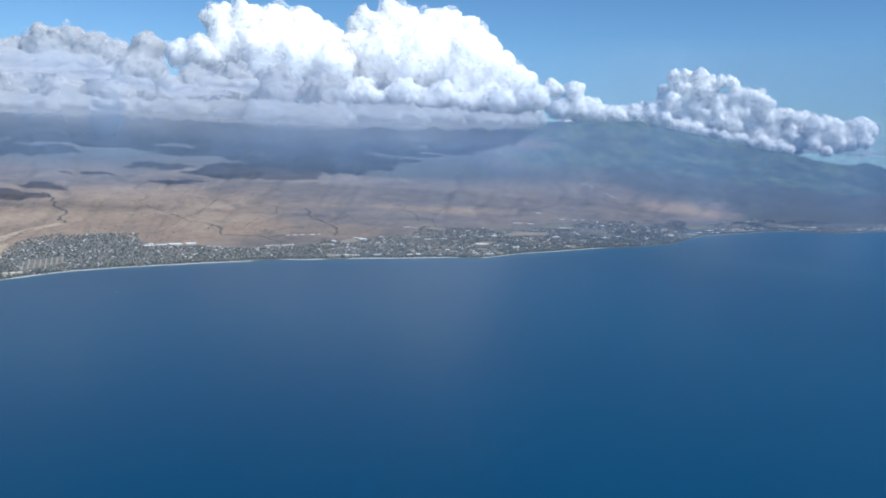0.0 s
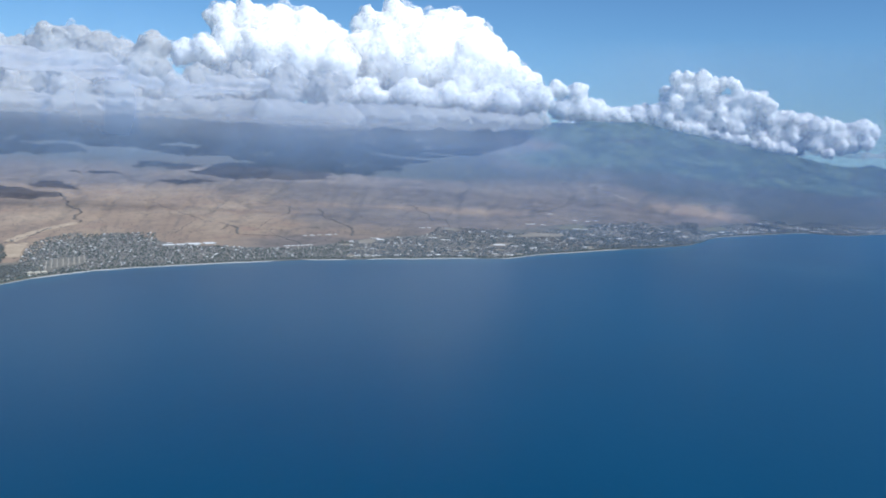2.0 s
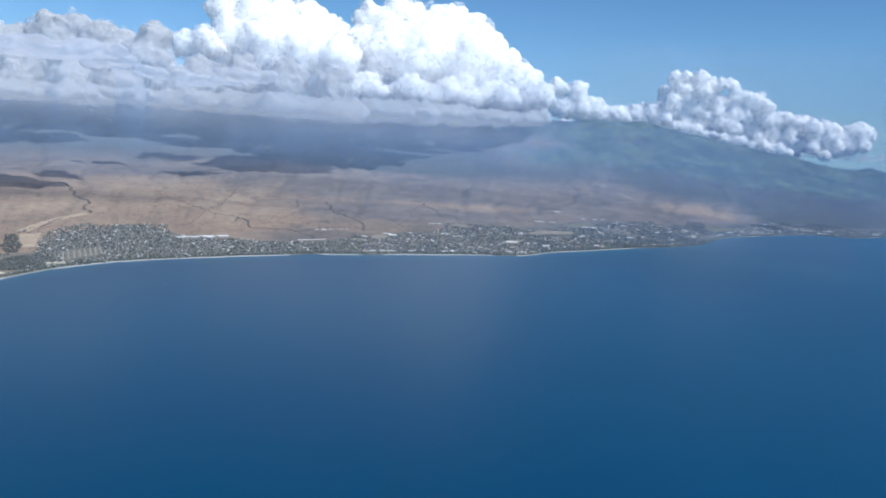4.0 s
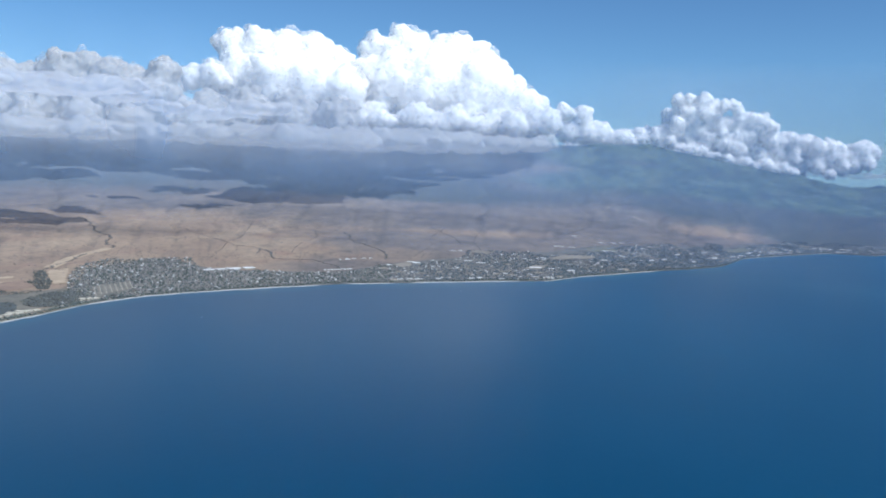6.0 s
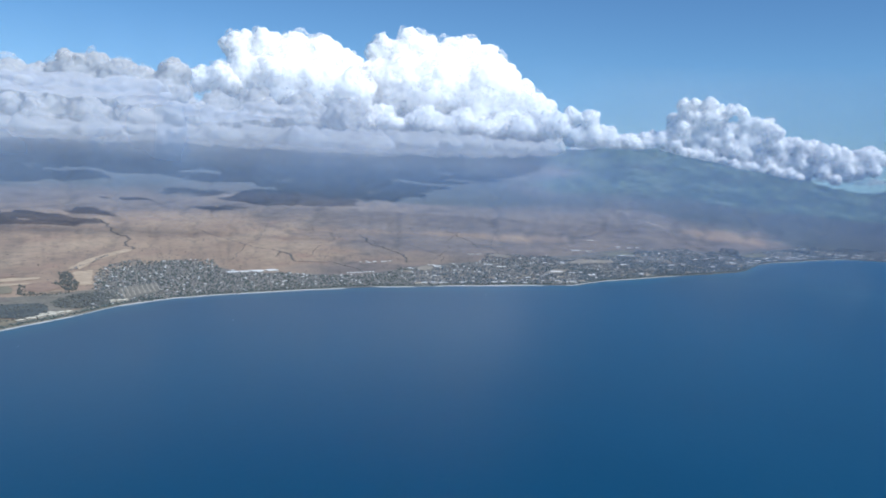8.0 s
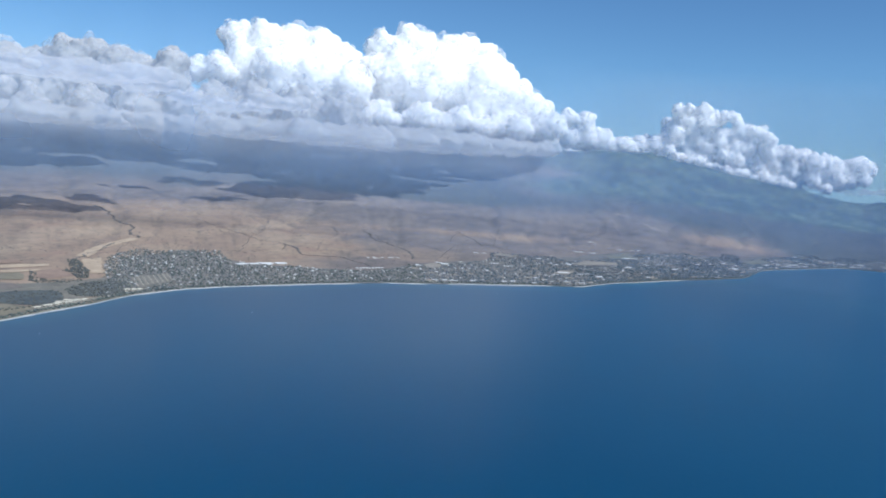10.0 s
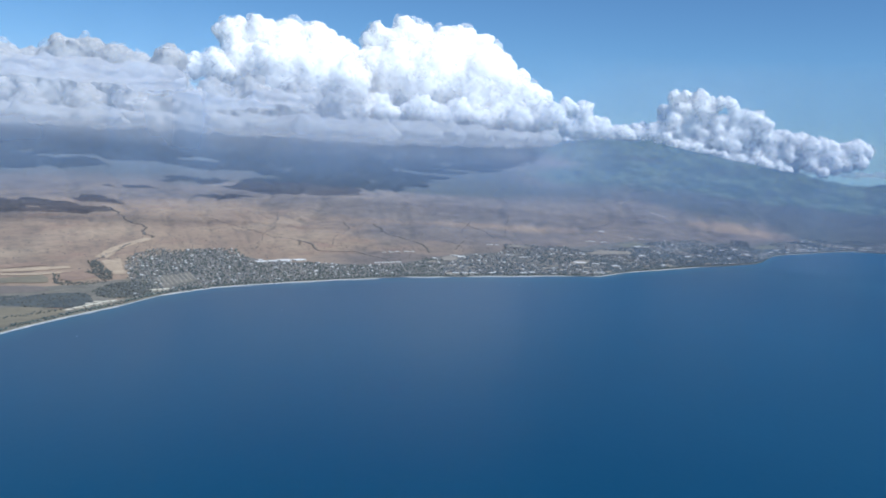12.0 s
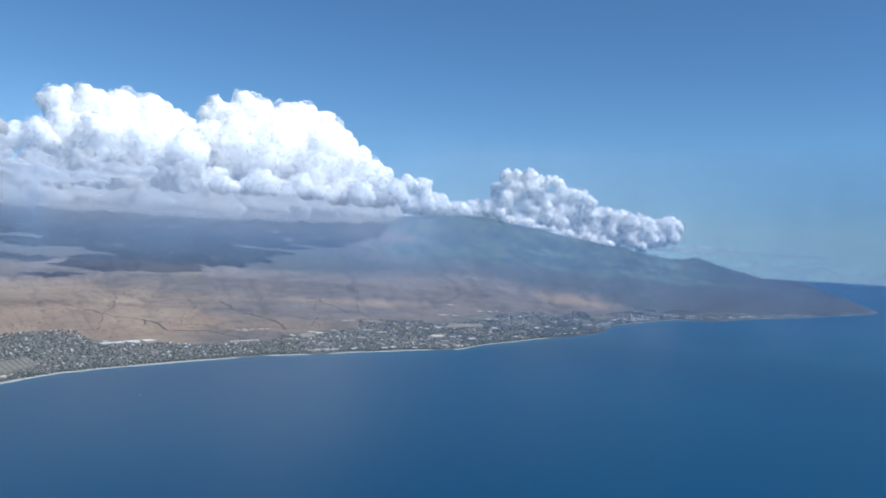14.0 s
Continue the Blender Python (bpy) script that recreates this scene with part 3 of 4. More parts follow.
def haze_bank(reach, share, top, seed, label, spread=((-24, 0), (-15, 1), (2, 1), (9, 0.8), (24, 0.9), (33, 1), (37, 0)), fade=100.0, low=0.0, air=AIR):
    """Upright sheet standing in for aerial haze: nothing at the ground and at its top, thickest between."""
    th, u = np.arange(spread[0][0], spread[-1][0] + 0.1, 0.5), np.linspace(0, 1, 15)
    r = reach + 70 * (rough(th / 9.0, 0 * th, seed, 3) - 0.5)
    x, y = MARK[0] + r * np.sin(np.radians(th)), MARK[1] + r * np.cos(np.radians(th))
    foot = np.maximum(land_xy(x, y), low)
    z = foot[None] + u[:, None] * np.maximum(top - foot, 20)[None]
    wave = 5 * (rough(th[None] / 5.0, z / 60.0, seed + 3, 3) - 0.5)
    x, y = x[None] + wave * np.sin(np.radians(th)), y[None] + wave * np.cos(np.radians(th))
    ob = mesh_object("haze_bank", np.stack([x, y, z], -1).reshape(-1, 3).tolist(), sheet_faces(*z.shape), air)
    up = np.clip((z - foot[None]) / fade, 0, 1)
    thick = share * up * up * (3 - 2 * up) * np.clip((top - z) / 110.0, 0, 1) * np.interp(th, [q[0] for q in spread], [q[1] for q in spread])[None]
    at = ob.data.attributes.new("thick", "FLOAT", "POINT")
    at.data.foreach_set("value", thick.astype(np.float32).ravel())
    return tagged(ob, label, "haze", kind="stuff")


# added sheets that haze the far slope, the town and the clouds
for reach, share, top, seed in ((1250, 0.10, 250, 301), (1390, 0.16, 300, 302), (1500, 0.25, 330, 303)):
    haze_bank(reach, share, top, seed, "thin bluish sheet standing in for haze before the slope")
haze_bank(1020, 0.19, 240, 305, "thin bluish sheet standing in for haze off the southern shore", ((-22, 0), (-6, 0.45), (6, 0.8), (14, 1), (33, 1), (40, 0)), 26.0)
haze_bank(1120, 0.36, 300, 307, "thin bluish sheet standing in for haze over the north plain", ((-64, 0), (-50, 1), (-24, 1), (-15, 0)), 110.0)
haze_bank(1110, 0.3, 232, 306, "pale sheet standing in for haze below the cloud base", ((-64, 0), (-50, 1), (-3, 1), (3, 0.5), (6, 0)), 42.0, 98.0, PALE_AIR)
haze_bank(3850, 0.2, 620, 304, "pale sheet standing in for haze before the ridge clouds", ((2, 0), (8, 1), (24, 1), (40, 0.6), (48, 0)), 55.0, 0.0, PALE_AIR)
# ---- fields, woods, roads and beach, draped on the land ----
def plain(name, a, b, size=14.0, rough_at=0.95, sheen=0.0, relief=0.0):
    m = Nodes(name, rough_at, 0.2)
    f = m.noise(size, 6, 0.62)
    m.colour(m.mix(m.ramp(m.noise(size * 0.2, 4, 0.6), (0.42, 0.0), (0.7, 0.45)), m.ramp(f, (0.32, a), (0.68, b)), tuple(0.6 * q for q in a)))
    soften(m, sheen)
    if relief:
        m.bump(m.noise(size * 0.2, 4), relief, 0.6)
    return m.mat


def drape(name, corners, mat, label, category, lift=0.35, step=5.0, kind="structure"):
    """A patch with the given outline that lies on the land, with a slightly uneven edge."""
    pts = []
    for (x0, y0), (x1, y1) in zip(corners, corners[1:] + corners[:1]):
        n = max(2, int(math.hypot(x1 - x0, y1 - y0) / step))
        for k in range(n):
            u = k / n
            pts.append((x0 + (x1 - x0) * u, y0 + (y1 - y0) * u))
    rng = random.Random(len(name) + int(corners[0][0]))
    bm = bmesh.new()
    vs = [bm.verts.new((x + rng.uniform(-1, 1), y + rng.uniform(-1, 1), 0)) for x, y in pts]
    f = bm.faces.new(vs)
    bmesh.ops.triangulate(bm, faces=[f])
    bmesh.ops.subdivide_edges(bm, edges=[e for e in bm.edges if e.calc_length() > step * 2], cuts=3, use_grid_fill=True)
    bmesh.ops.triangulate(bm, faces=bm.faces[:])
    z = land_xy([v.co.x for v in bm.verts], [v.co.y for v in bm.verts])
    for v, h in zip(bm.verts, z):
        v.co.z = h + lift
    bmesh.ops.recalc_face_normals(bm, faces=bm.faces[:])
    if sum(q.normal.z for q in bm.faces) < 0:
        bmesh.ops.reverse_faces(bm, faces=bm.faces[:])
    me = bpy.data.meshes.new(name)
    bm.to_mesh(me)
    bm.free()
    me.materials.append(mat)
    return tagged(new(name, me), label, category, kind=kind)


def line_points(way, step=4.0, wander=0.0, seed=0):
    out = []
    for (x0, y0), (x1, y1) in zip(way, way[1:]):
        n = max(1, int(math.hypot(x1 - x0, y1 - y0) / step))
        for k in range(n):
            out.append((x0 + (x1 - x0) * k / n, y0 + (y1 - y0) * k / n))
    out.append(way[-1])
    p = np.array(out, float)
    if wander:
        s = np.arange(len(p)) * step
        p[:, 0] += wander * (2 * rough(s / 55.0, 0 * s, seed, 3) - 1)
        p[:, 1] += wander * 2 * (2 * rough(s / 55.0, 0 * s + 9, seed, 3) - 1)
    return p


def ribbon(name, way, width, mat, label, category, lift=0.5, wander=0.0, seed=0):
    p = line_points(way, 5.0, wander, seed)
    d = np.gradient(p, axis=0)
    d /= np.linalg.norm(d, axis=1)[:, None] + 1e-9
    side = np.stack([-d[:, 1], d[:, 0]], 1) * width / 2
    both = np.stack([p + side, p - side], 1).reshape(-1, 2)
    z = land_xy(both[:, 0], both[:, 1]) + lift
    n = len(p)
    faces = [(2 * k, 2 * k + 1, 2 * k + 3, 2 * k + 2) for k in range(n - 1)]
    ob = mesh_object(name, np.c_[both, z].tolist(), faces, mat)
    return tagged(ob, label, category, kind="structure")


SAND = plain("pale_sand", (0.42, 0.4, 0.36), (0.57, 0.55, 0.5), 12)
SURF = plain("surf_foam", (0.45, 0.5, 0.53), (0.7, 0.72, 0.73), 6)
OLIVE = plain("olive_grass", (0.165, 0.14, 0.08), (0.22, 0.185, 0.11), 26, sheen=0.12)
MARSH = plain("marsh_scrub", (0.05, 0.056, 0.046), (0.095, 0.1, 0.08), 22, sheen=0.12, relief=0.8)
REDSOIL = plain("red_soil", (0.22, 0.145, 0.09), (0.31, 0.215, 0.14), 30, sheen=0.12)
STRAW = plain("straw_grass", (0.36, 0.27, 0.17), (0.48, 0.37, 0.24), 24, sheen=0.12)
EARTH = plain("brown_earth", (0.13, 0.105, 0.075), (0.19, 0.155, 0.115), 30, sheen=0.12)
ASPHALT = plain("worn_asphalt", (0.14, 0.135, 0.13), (0.2, 0.19, 0.18), 18)
DUST = plain("dust_track", (0.42, 0.37, 0.31), (0.55, 0.5, 0.43), 18)

drape("field", [(-481, 509), (-463, 517), (-444, 519), (-436, 523), (-437, 496), (-442, 476), (-446, 458), (-470, 430), (-490, 470)], OLIVE, "olive green fallow field beside the beach", "field")
drape("field", [(-521, 657), (-511, 676), (-501, 666), (-485, 649), (-489, 624), (-504, 627)], REDSOIL, "reddish ploughed field inland of the wetland", "field")
drape("field", [(-580, 640), (-564, 660), (-548, 679), (-531, 693), (-525, 683), (-539, 663), (-560, 640)], STRAW, "straw coloured strip of mown grass", "field")
drape("field", [(-531, 654), (-516, 667), (-522, 648), (-530, 638), (-545, 629), (-560, 622), (-556, 634)], STRAW, "bright straw strip beside a mown field", "field")
drape("field", [(-560, 602), (-546, 612), (-526, 640), (-512, 625), (-504, 611), (-518, 603), (-535, 593), (-560, 580)], OLIVE, "olive green strip field behind the wetland", "field")
drape("field", [(-545, 568), (-527, 581), (-511, 591), (-498, 591), (-484, 581), (-493, 568), (-508, 551), (-530, 545)], EARTH, "bare brown field behind the wetland", "field")
drape("field", [(-524, 735), (-518, 759), (-508, 742), (-487, 702), (-471, 680), (-480, 669), (-499, 696)], STRAW, "bright straw clearing beside the town edge", "field")
drape("field", [(-600, 640), (-570, 700), (-550, 690), (-566, 668), (-585, 640)], REDSOIL, "dark reddish field on the plain", "field")
SCRUBLAND = plain("scrubland", (0.13, 0.12, 0.088), (0.225, 0.2, 0.145), 16, sheen=0.1)
drape("scrub_ground", [(-540, 520), (-530, 540), (-512, 560), (-500, 588), (-474, 622), (-462, 650), (-448, 668), (-414, 622), (-409, 606), (-430, 564), (-432, 548), (-446, 524), (-490, 500)], SCRUBLAND, "grey-olive scrub ground behind the north beach", "scrubland", 0.2)
SHORE_LINE = [(MARK[0] + (float(coast_r(t)) + 8.0) * math.sin(radians(t)), MARK[1] + (float(coast_r(t)) + 8.0) * math.cos(radians(t))) for t in np.arange(-52, -27.5, 1.0)]
ribbon("dune_ground", SHORE_LINE, 11.0, SCRUBLAND, "grey-olive scrub ground behind the north beach", "scrubland", 0.3)
drape("marsh", [(-530, 532), (-504, 545), (-486, 556), (-474, 572), (-461, 580), (-449, 572), (-436, 551), (-432, 535), (-438, 525), (-457, 520), (-500, 514)], MARSH, "dark green wetland scrub behind the shore", "marsh")
GOLF = plain("fairway_grass", (0.125, 0.12, 0.065), (0.18, 0.165, 0.09), 18, sheen=0.2)
BARE = plain("bare_ground", (0.2, 0.175, 0.13), (0.31, 0.27, 0.21), 14, sheen=0.12)
drape("flats_ground", [(-446, 668), (-430, 708), (-404, 668), (-411, 620)], SCRUBLAND, "brown ground between the apartment rows", "lot", 0.6)
drape("bare_lot", [(-72, 961), (-60, 999), (-43, 1001), (-52, 965)], BARE, "pale bare building lot in the town", "lot", 0.45)
drape("park_lawn", [(-41, 1074), (-21, 1122), (23, 1136), (24, 1112), (-26, 1070)], BARE, "long pale dry field among trees", "field", 0.45)
drape("park_lawn", [(-147, 1094), (-136, 1120), (-113, 1109), (-121, 1084)], BARE, "pale dry strip behind the houses", "field", 0.45)
drape("golf_fairway", [(14, 1207), (55, 1263), (66, 1225), (26, 1181)], GOLF, "green golf fairway between the resort trees", "fairway", 0.45)
drape("golf_fairway", [(243, 1328), (292, 1399), (300, 1367), (252, 1298)], GOLF, "green golf fairway above the south shore", "fairway", 0.45)
drape("bare_lot", [(-222, 929), (-211, 960), (-200, 940), (-208, 909)], BARE, "bare pale lot behind the shore houses", "lot", 0.45)
ribbon("road", [(-540, 480), (-494, 529), (-486, 556), (-476, 592), (-460, 623), (-460, 663), (-452, 700)], 1.1, BARE, "pale road along the edge of the wetland", "road")
ribbon("road", [(-517, 841), (-490, 790), (-463, 741), (-445, 703)], 1.2, BARE, "pale street running through the housing grid", "road", 0.7)
ribbon("road", [(-560, 880), (-517, 850), (-470, 862), (-429, 874), (-390, 860), (-330, 905), (-260, 990), (-150, 1080), (-20, 1180), (110, 1290), (260, 1420)], 0.8, ASPHALT, "grey highway behind the town", "road", 0.6)
ribbon("dry_wash", [(-561, 921), (-556, 880), (-552, 825), (-545, 790), (-535, 752)], 12.0, STRAW, "pale sandy dry wash on the plain", "wash", 0.35, 4.0, 3)
ribbon("track", [(112, 1890), (120, 1850), (128, 1815)], 3.0, DUST, "pale bare scar on the scrub slope", "track", 0.8, 3.0, 5)
ribbon("track", [(150, 1730), (158, 1700), (166, 1672)], 4.0, DUST, "pale bare scar on the lower slope", "track", 0.8, 3.0, 6)


OPEN_SHORE = [(-40, -13.2), (-11, -8.1), (-6.5, 0.8), (2.7, 9.9), (15.3, 17), (17.8, 19), (19.2, 20.3)]
ROCKY_SHORE = [(-13.2, -11), (-8.1, -6.5), (0.8, 2.7), (9.9, 15.3)]


def shore_strip(name, s0, s1, mat, lift, label, category, keep, vary):
    th = np.arange(-60, 32, 0.1)
    c = coast_r(th)
    n = rough(th * 0.9, 0 * th, vary, 4)
    on = np.clip((n - keep) / 0.12, 0.0, 1)
    for a, b in OPEN_SHORE:
        on = np.maximum(on, np.clip((th - a) / 0.3, 0, 1) * np.clip((b - th) / 0.3, 0, 1))
    for a, b in ROCKY_SHORE:
        on = on * (1 - 0.85 * np.clip((th - a) / 0.3, 0, 1) * np.clip((b - th) / 0.3, 0, 1))
    verts, faces = [], []
    for k in range(len(th)):
        a, b = c[k] + s0 * (0.35 + 0.65 * on[k]), c[k] + s0 * (0.35 + 0.65 * on[k]) + (s1 - s0) * on[k]
        for r in (a, b):
            verts.append((MARK[0] + r * math.sin(radians(th[k])), MARK[1] + r * math.cos(radians(th[k])), max(0.0, (r - c[k]) * 0.11) + lift))
        if k and on[k] + on[k - 1] > 0.02:
            faces.append((2 * k - 2, 2 * k, 2 * k + 1, 2 * k - 1))
    return tagged(mesh_object(name, verts, faces, mat), label, category, kind="structure")


shore_strip("beach", -0.9, 1.3, SAND, 0.12, "narrow pale sand beach along the whole town", "beach", 0.3, 61)
shore_strip("surf", -2.8, -0.8, SURF, 0.06, "thin white line of breaking surf", "surf", 0.44, 62)


# ---- greenery too small to count ----
def clumps(name, places, mat, label, category="trees"):
    """Many small uneven crowns in one mesh: places are (x, y, radius, height)."""
    rng = np.random.default_rng(len(places))
    bm = bmesh.new()
    bmesh.ops.create_icosphere(bm, subdivisions=1, radius=1)
    v = np.array([q.co[:] for q in bm.verts])
    f = np.array([[q.index for q in face.verts] for face in bm.faces])
    bm.free()
    p = np.array(places, float)
    z = land_xy(p[:, 0], p[:, 1])
    jit = rng.uniform(0.65, 1.25, (len(p), len(v), 1))
    verts = v[None] * jit * np.stack([p[:, 2], p[:, 2], p[:, 3] * 0.6], 1)[:, None]
    verts = verts + np.stack([p[:, 0], p[:, 1], z + p[:, 3] * 0.45], 1)[:, None]
    faces = f[None] + (np.arange(len(p)) * len(v))[:, None, None]
    ob = mesh_object(name, verts.reshape(-1, 3).tolist(), faces.reshape(-1, 3).tolist(), mat, shade=False)
    return tagged(ob, label, category, kind="stuff")


def leaf_material(name, a, b, sheen=0.3):
    m = Nodes(name, 0.9, 0.2)
    m.colour(m.ramp(m.geo.outputs["Random Per Island"], (0.1, a), (0.9, b)))
    soften(m, sheen)
    return m.mat


LEAF = leaf_material("town_foliage", (0.05, 0.065, 0.06), (0.11, 0.122, 0.095), 0.24)
# farther town trees: distance haze put in as bluer colour and stronger sheen
HAZY_LEAF = leaf_material("hazy_resort_foliage", (0.036, 0.052, 0.05), (0.085, 0.103, 0.096), 0.5)
DRYLEAF = leaf_material("kiawe_foliage", (0.055, 0.058, 0.05), (0.105, 0.105, 0.085), 0.18)
SCRUB = leaf_material("gully_scrub", (0.085, 0.078, 0.066), (0.15, 0.132, 0.108))
RNG = np.random.default_rng(77)


def scatter(corners, gap, low, high):
    c = np.array(corners, float)
    n = int(np.ptp(c[:, 0]) * np.ptp(c[:, 1]) / gap**2)
    x, y = RNG.uniform(c[:, 0].min(), c[:, 0].max(), n), RNG.uniform(c[:, 1].min(), c[:, 1].max(), n)
    ok = inside(corners, x, y)
    r = RNG.uniform(low, high, ok.sum())
    return np.stack([x[ok], y[ok], r, r * RNG.uniform(0.7, 1.1, ok.sum())], 1).tolist()


clumps("woods", scatter([(-456, 586), (-460, 605), (-459, 625), (-451, 638), (-440, 643), (-421, 623), (-415, 608), (-417, 591), (-421, 575), (-436, 569), (-445, 574)], 1.5, 0.6, 1.4), DRYLEAF, "dark green kiawe woods behind the beach hotel", "woods")
clumps("scrub", scatter([(-523, 649), (-516, 648), (-504, 627), (-487, 620), (-472, 642), (-465, 627), (-478, 606), (-489, 605), (-499, 609)], 2.0, 0.4, 1.0), DRYLEAF, "dark thicket along the edge of a ploughed field", "scrub")
clumps("scrub", scatter([(-534, 728), (-528, 736), (-505, 702), (-487, 680), (-468, 643), (-476, 640), (-494, 662), (-505, 668), (-507, 684)], 1.7, 0.5, 1.2), DRYLEAF, "dark riverside scrub between the dry fields", "scrub")
clumps("scrub", scatter([(-530, 532), (-504, 545), (-486, 556), (-474, 572), (-461, 580), (-449, 572), (-436, 551), (-432, 535), (-438, 525), (-457, 520), (-500, 514)], 2.6, 0.4, 1.1), DRYLEAF, "low dark scrub covering the wetland", "scrub")


def gully(way, wide, seed, wander=6.0):
    p = line_points(way, 1.6, wander, seed)
    q = []
    for x, y in p:
        for _ in range(2):
            r = RNG.uniform(0.5, 1.3) * wide / 3.2
            q.append((x + RNG.normal() * wide * 0.3, y + RNG.normal() * wide * 0.3, r, r * 0.8))
    return q


GULLIES = [[(-760, 1200), (-723, 1146), (-696, 1116), (-673, 1098), (-640, 1058), (-600, 985), (-561, 921)], [(-553, 860), (-548, 800), (-530, 740)],
           [(-351, 1246), (-319, 1141), (-293, 1106), (-250, 1048), (-235, 976)], [(-400, 1010), (-378, 967), (-361, 925), (-320, 933), (-301, 914), (-274, 873)],
           [(-600, 1190), (-526, 1105), (-471, 1057), (-410, 994), (-392, 959)], [(-405, 1260), (-373, 1165)], [(-250, 1400), (-190, 1290), (-160, 1180)]]
for k, way in enumerate(GULLIES):
    clumps("gully_brush", gully(way, 2.6 if k < 4 else 1.6, 80 + k, 9.0), SCRUB, "dark brush lining a dry gully", "brush")


def plain_bushes():
    """Low bushes dotted over the dry plain, thicker along the small gullies."""
    rng = np.random.default_rng(404)
    th, u = rng.uniform(-36, 15, 90000), rng.random(90000) ** 0.7
    r = coast_r(th) + 60 + 760 * u
    x, y = MARK[0] + r * np.sin(np.radians(th)), MARK[1] + r * np.cos(np.radians(th))
    deep, small = gullies(th, r, x, y)
    chance = np.clip(2.6 * (rough(x / 70, y / 70, 71, 4) - 0.46), 0.01, 0.5) + 0.2 * small + 0.25 * deep
    ok = rng.random(len(th)) < chance * np.interp(th, [-30, -20], [0.05, 0.2])
    q = rng.uniform(0.35, 0.95, ok.sum())
    return np.stack([x[ok], y[ok], q, q * 0.7], 1).tolist()


clumps("dry_bushes", plain_bushes(), SCRUB, "low dark bushes dotted over the dry plain", "bushes")


def side_gully(th, r, seed):
    """A thin winding gully that runs down towards the shore."""
    rng = np.random.default_rng(seed)
    way, drift = [], rng.normal() * 0.3
    stop = coast_r(th) + 190
    while r > stop:
        way.append((MARK[0] + r * math.sin(radians(th)), MARK[1] + r * math.cos(radians(th))))
        drift = 0.6 * drift + rng.normal() * 0.5
        th += drift * 40 / r * 14
        r -= 40
    return way


for k, (gt, gr) in enumerate(((-18, 1400), (-12, 1330), (-8, 1450), (-5, 1380), (-2, 1500))):
    clumps("gully_brush", gully(side_gully(gt, gr, 300 + k), 1.0, 120 + k, 5.0), SCRUB, "thin line of brush in a small dry gully", "brush")
# ---- the town along the shore ----
ARC_TH = np.arange(-46, 31, 0.05)
_c = coast_r(ARC_TH)
_xy = np.stack([MARK[0] + _c * np.sin(np.radians(ARC_TH)), MARK[1] + _c * np.cos(np.radians(ARC_TH))], 1)
ARC_S = np.r_[0, np.cumsum(np.linalg.norm(np.diff(_xy, axis=0), axis=1))]
DEPTH = [(-46, 0), (-29.6, 0), (-29.4, 120), (-29.2, 195), (-28.4, 225), (-27.1, 262), (-26, 238), (-24, 236), (-21.9, 236), (-21.2, 130), (-17.5, 118), (-15, 92), (-12, 78), (-10, 90), (-8.8, 150), (-5, 180), (-3, 230), (1, 260),
         (5.4, 320), (9, 330), (13, 300), (15, 200), (17, 230), (20, 210), (24, 170), (28, 130), (30, 60)]
FILL = [(-30, 1.0), (-16, 1.0), (-10, 0.95), (-6, 0.85), (-1, 0.62), (5, 0.45), (14, 0.45), (20, 0.45), (30, 0.4)]
CONDO_ROWS = [(-440, 665), (-427, 703), (-408, 667), (-414, 621)]
OPEN_GROUND = [[(-72, 961), (-60, 999), (-43, 1001), (-52, 965)], [(-41, 1074), (-21, 1122), (23, 1136), (24, 1112), (-26, 1070)], [(-147, 1094), (-136, 1120), (-113, 1109), (-121, 1084)],
               [(14, 1207), (55, 1263), (66, 1225), (26, 1181)], [(243, 1328), (292, 1399), (300, 1367), (252, 1298)], [(-222, 929), (-211, 960), (-200, 940), (-208, 909)]]
MALL_LOT = [(-402, 800), (-355, 815), (-350, 850), (-405, 835)]


def spot(arc, s):
    """Place and heading of the shore at a length along the coast and a distance inland."""
    th = np.interp(arc, ARC_S, ARC_TH)
    r = coast_r(th) + s
    ahead = np.interp(arc + 6, ARC_S, ARC_TH)
    ra = coast_r(ahead)
    rb = coast_r(th)
    ax, ay = ra * np.sin(np.radians(ahead)) - rb * np.sin(np.radians(th)), ra * np.cos(np.radians(ahead)) - rb * np.cos(np.radians(th))
    return MARK[0] + r * np.sin(np.radians(th)), MARK[1] + r * np.cos(np.radians(th)), np.arctan2(ay, ax), th


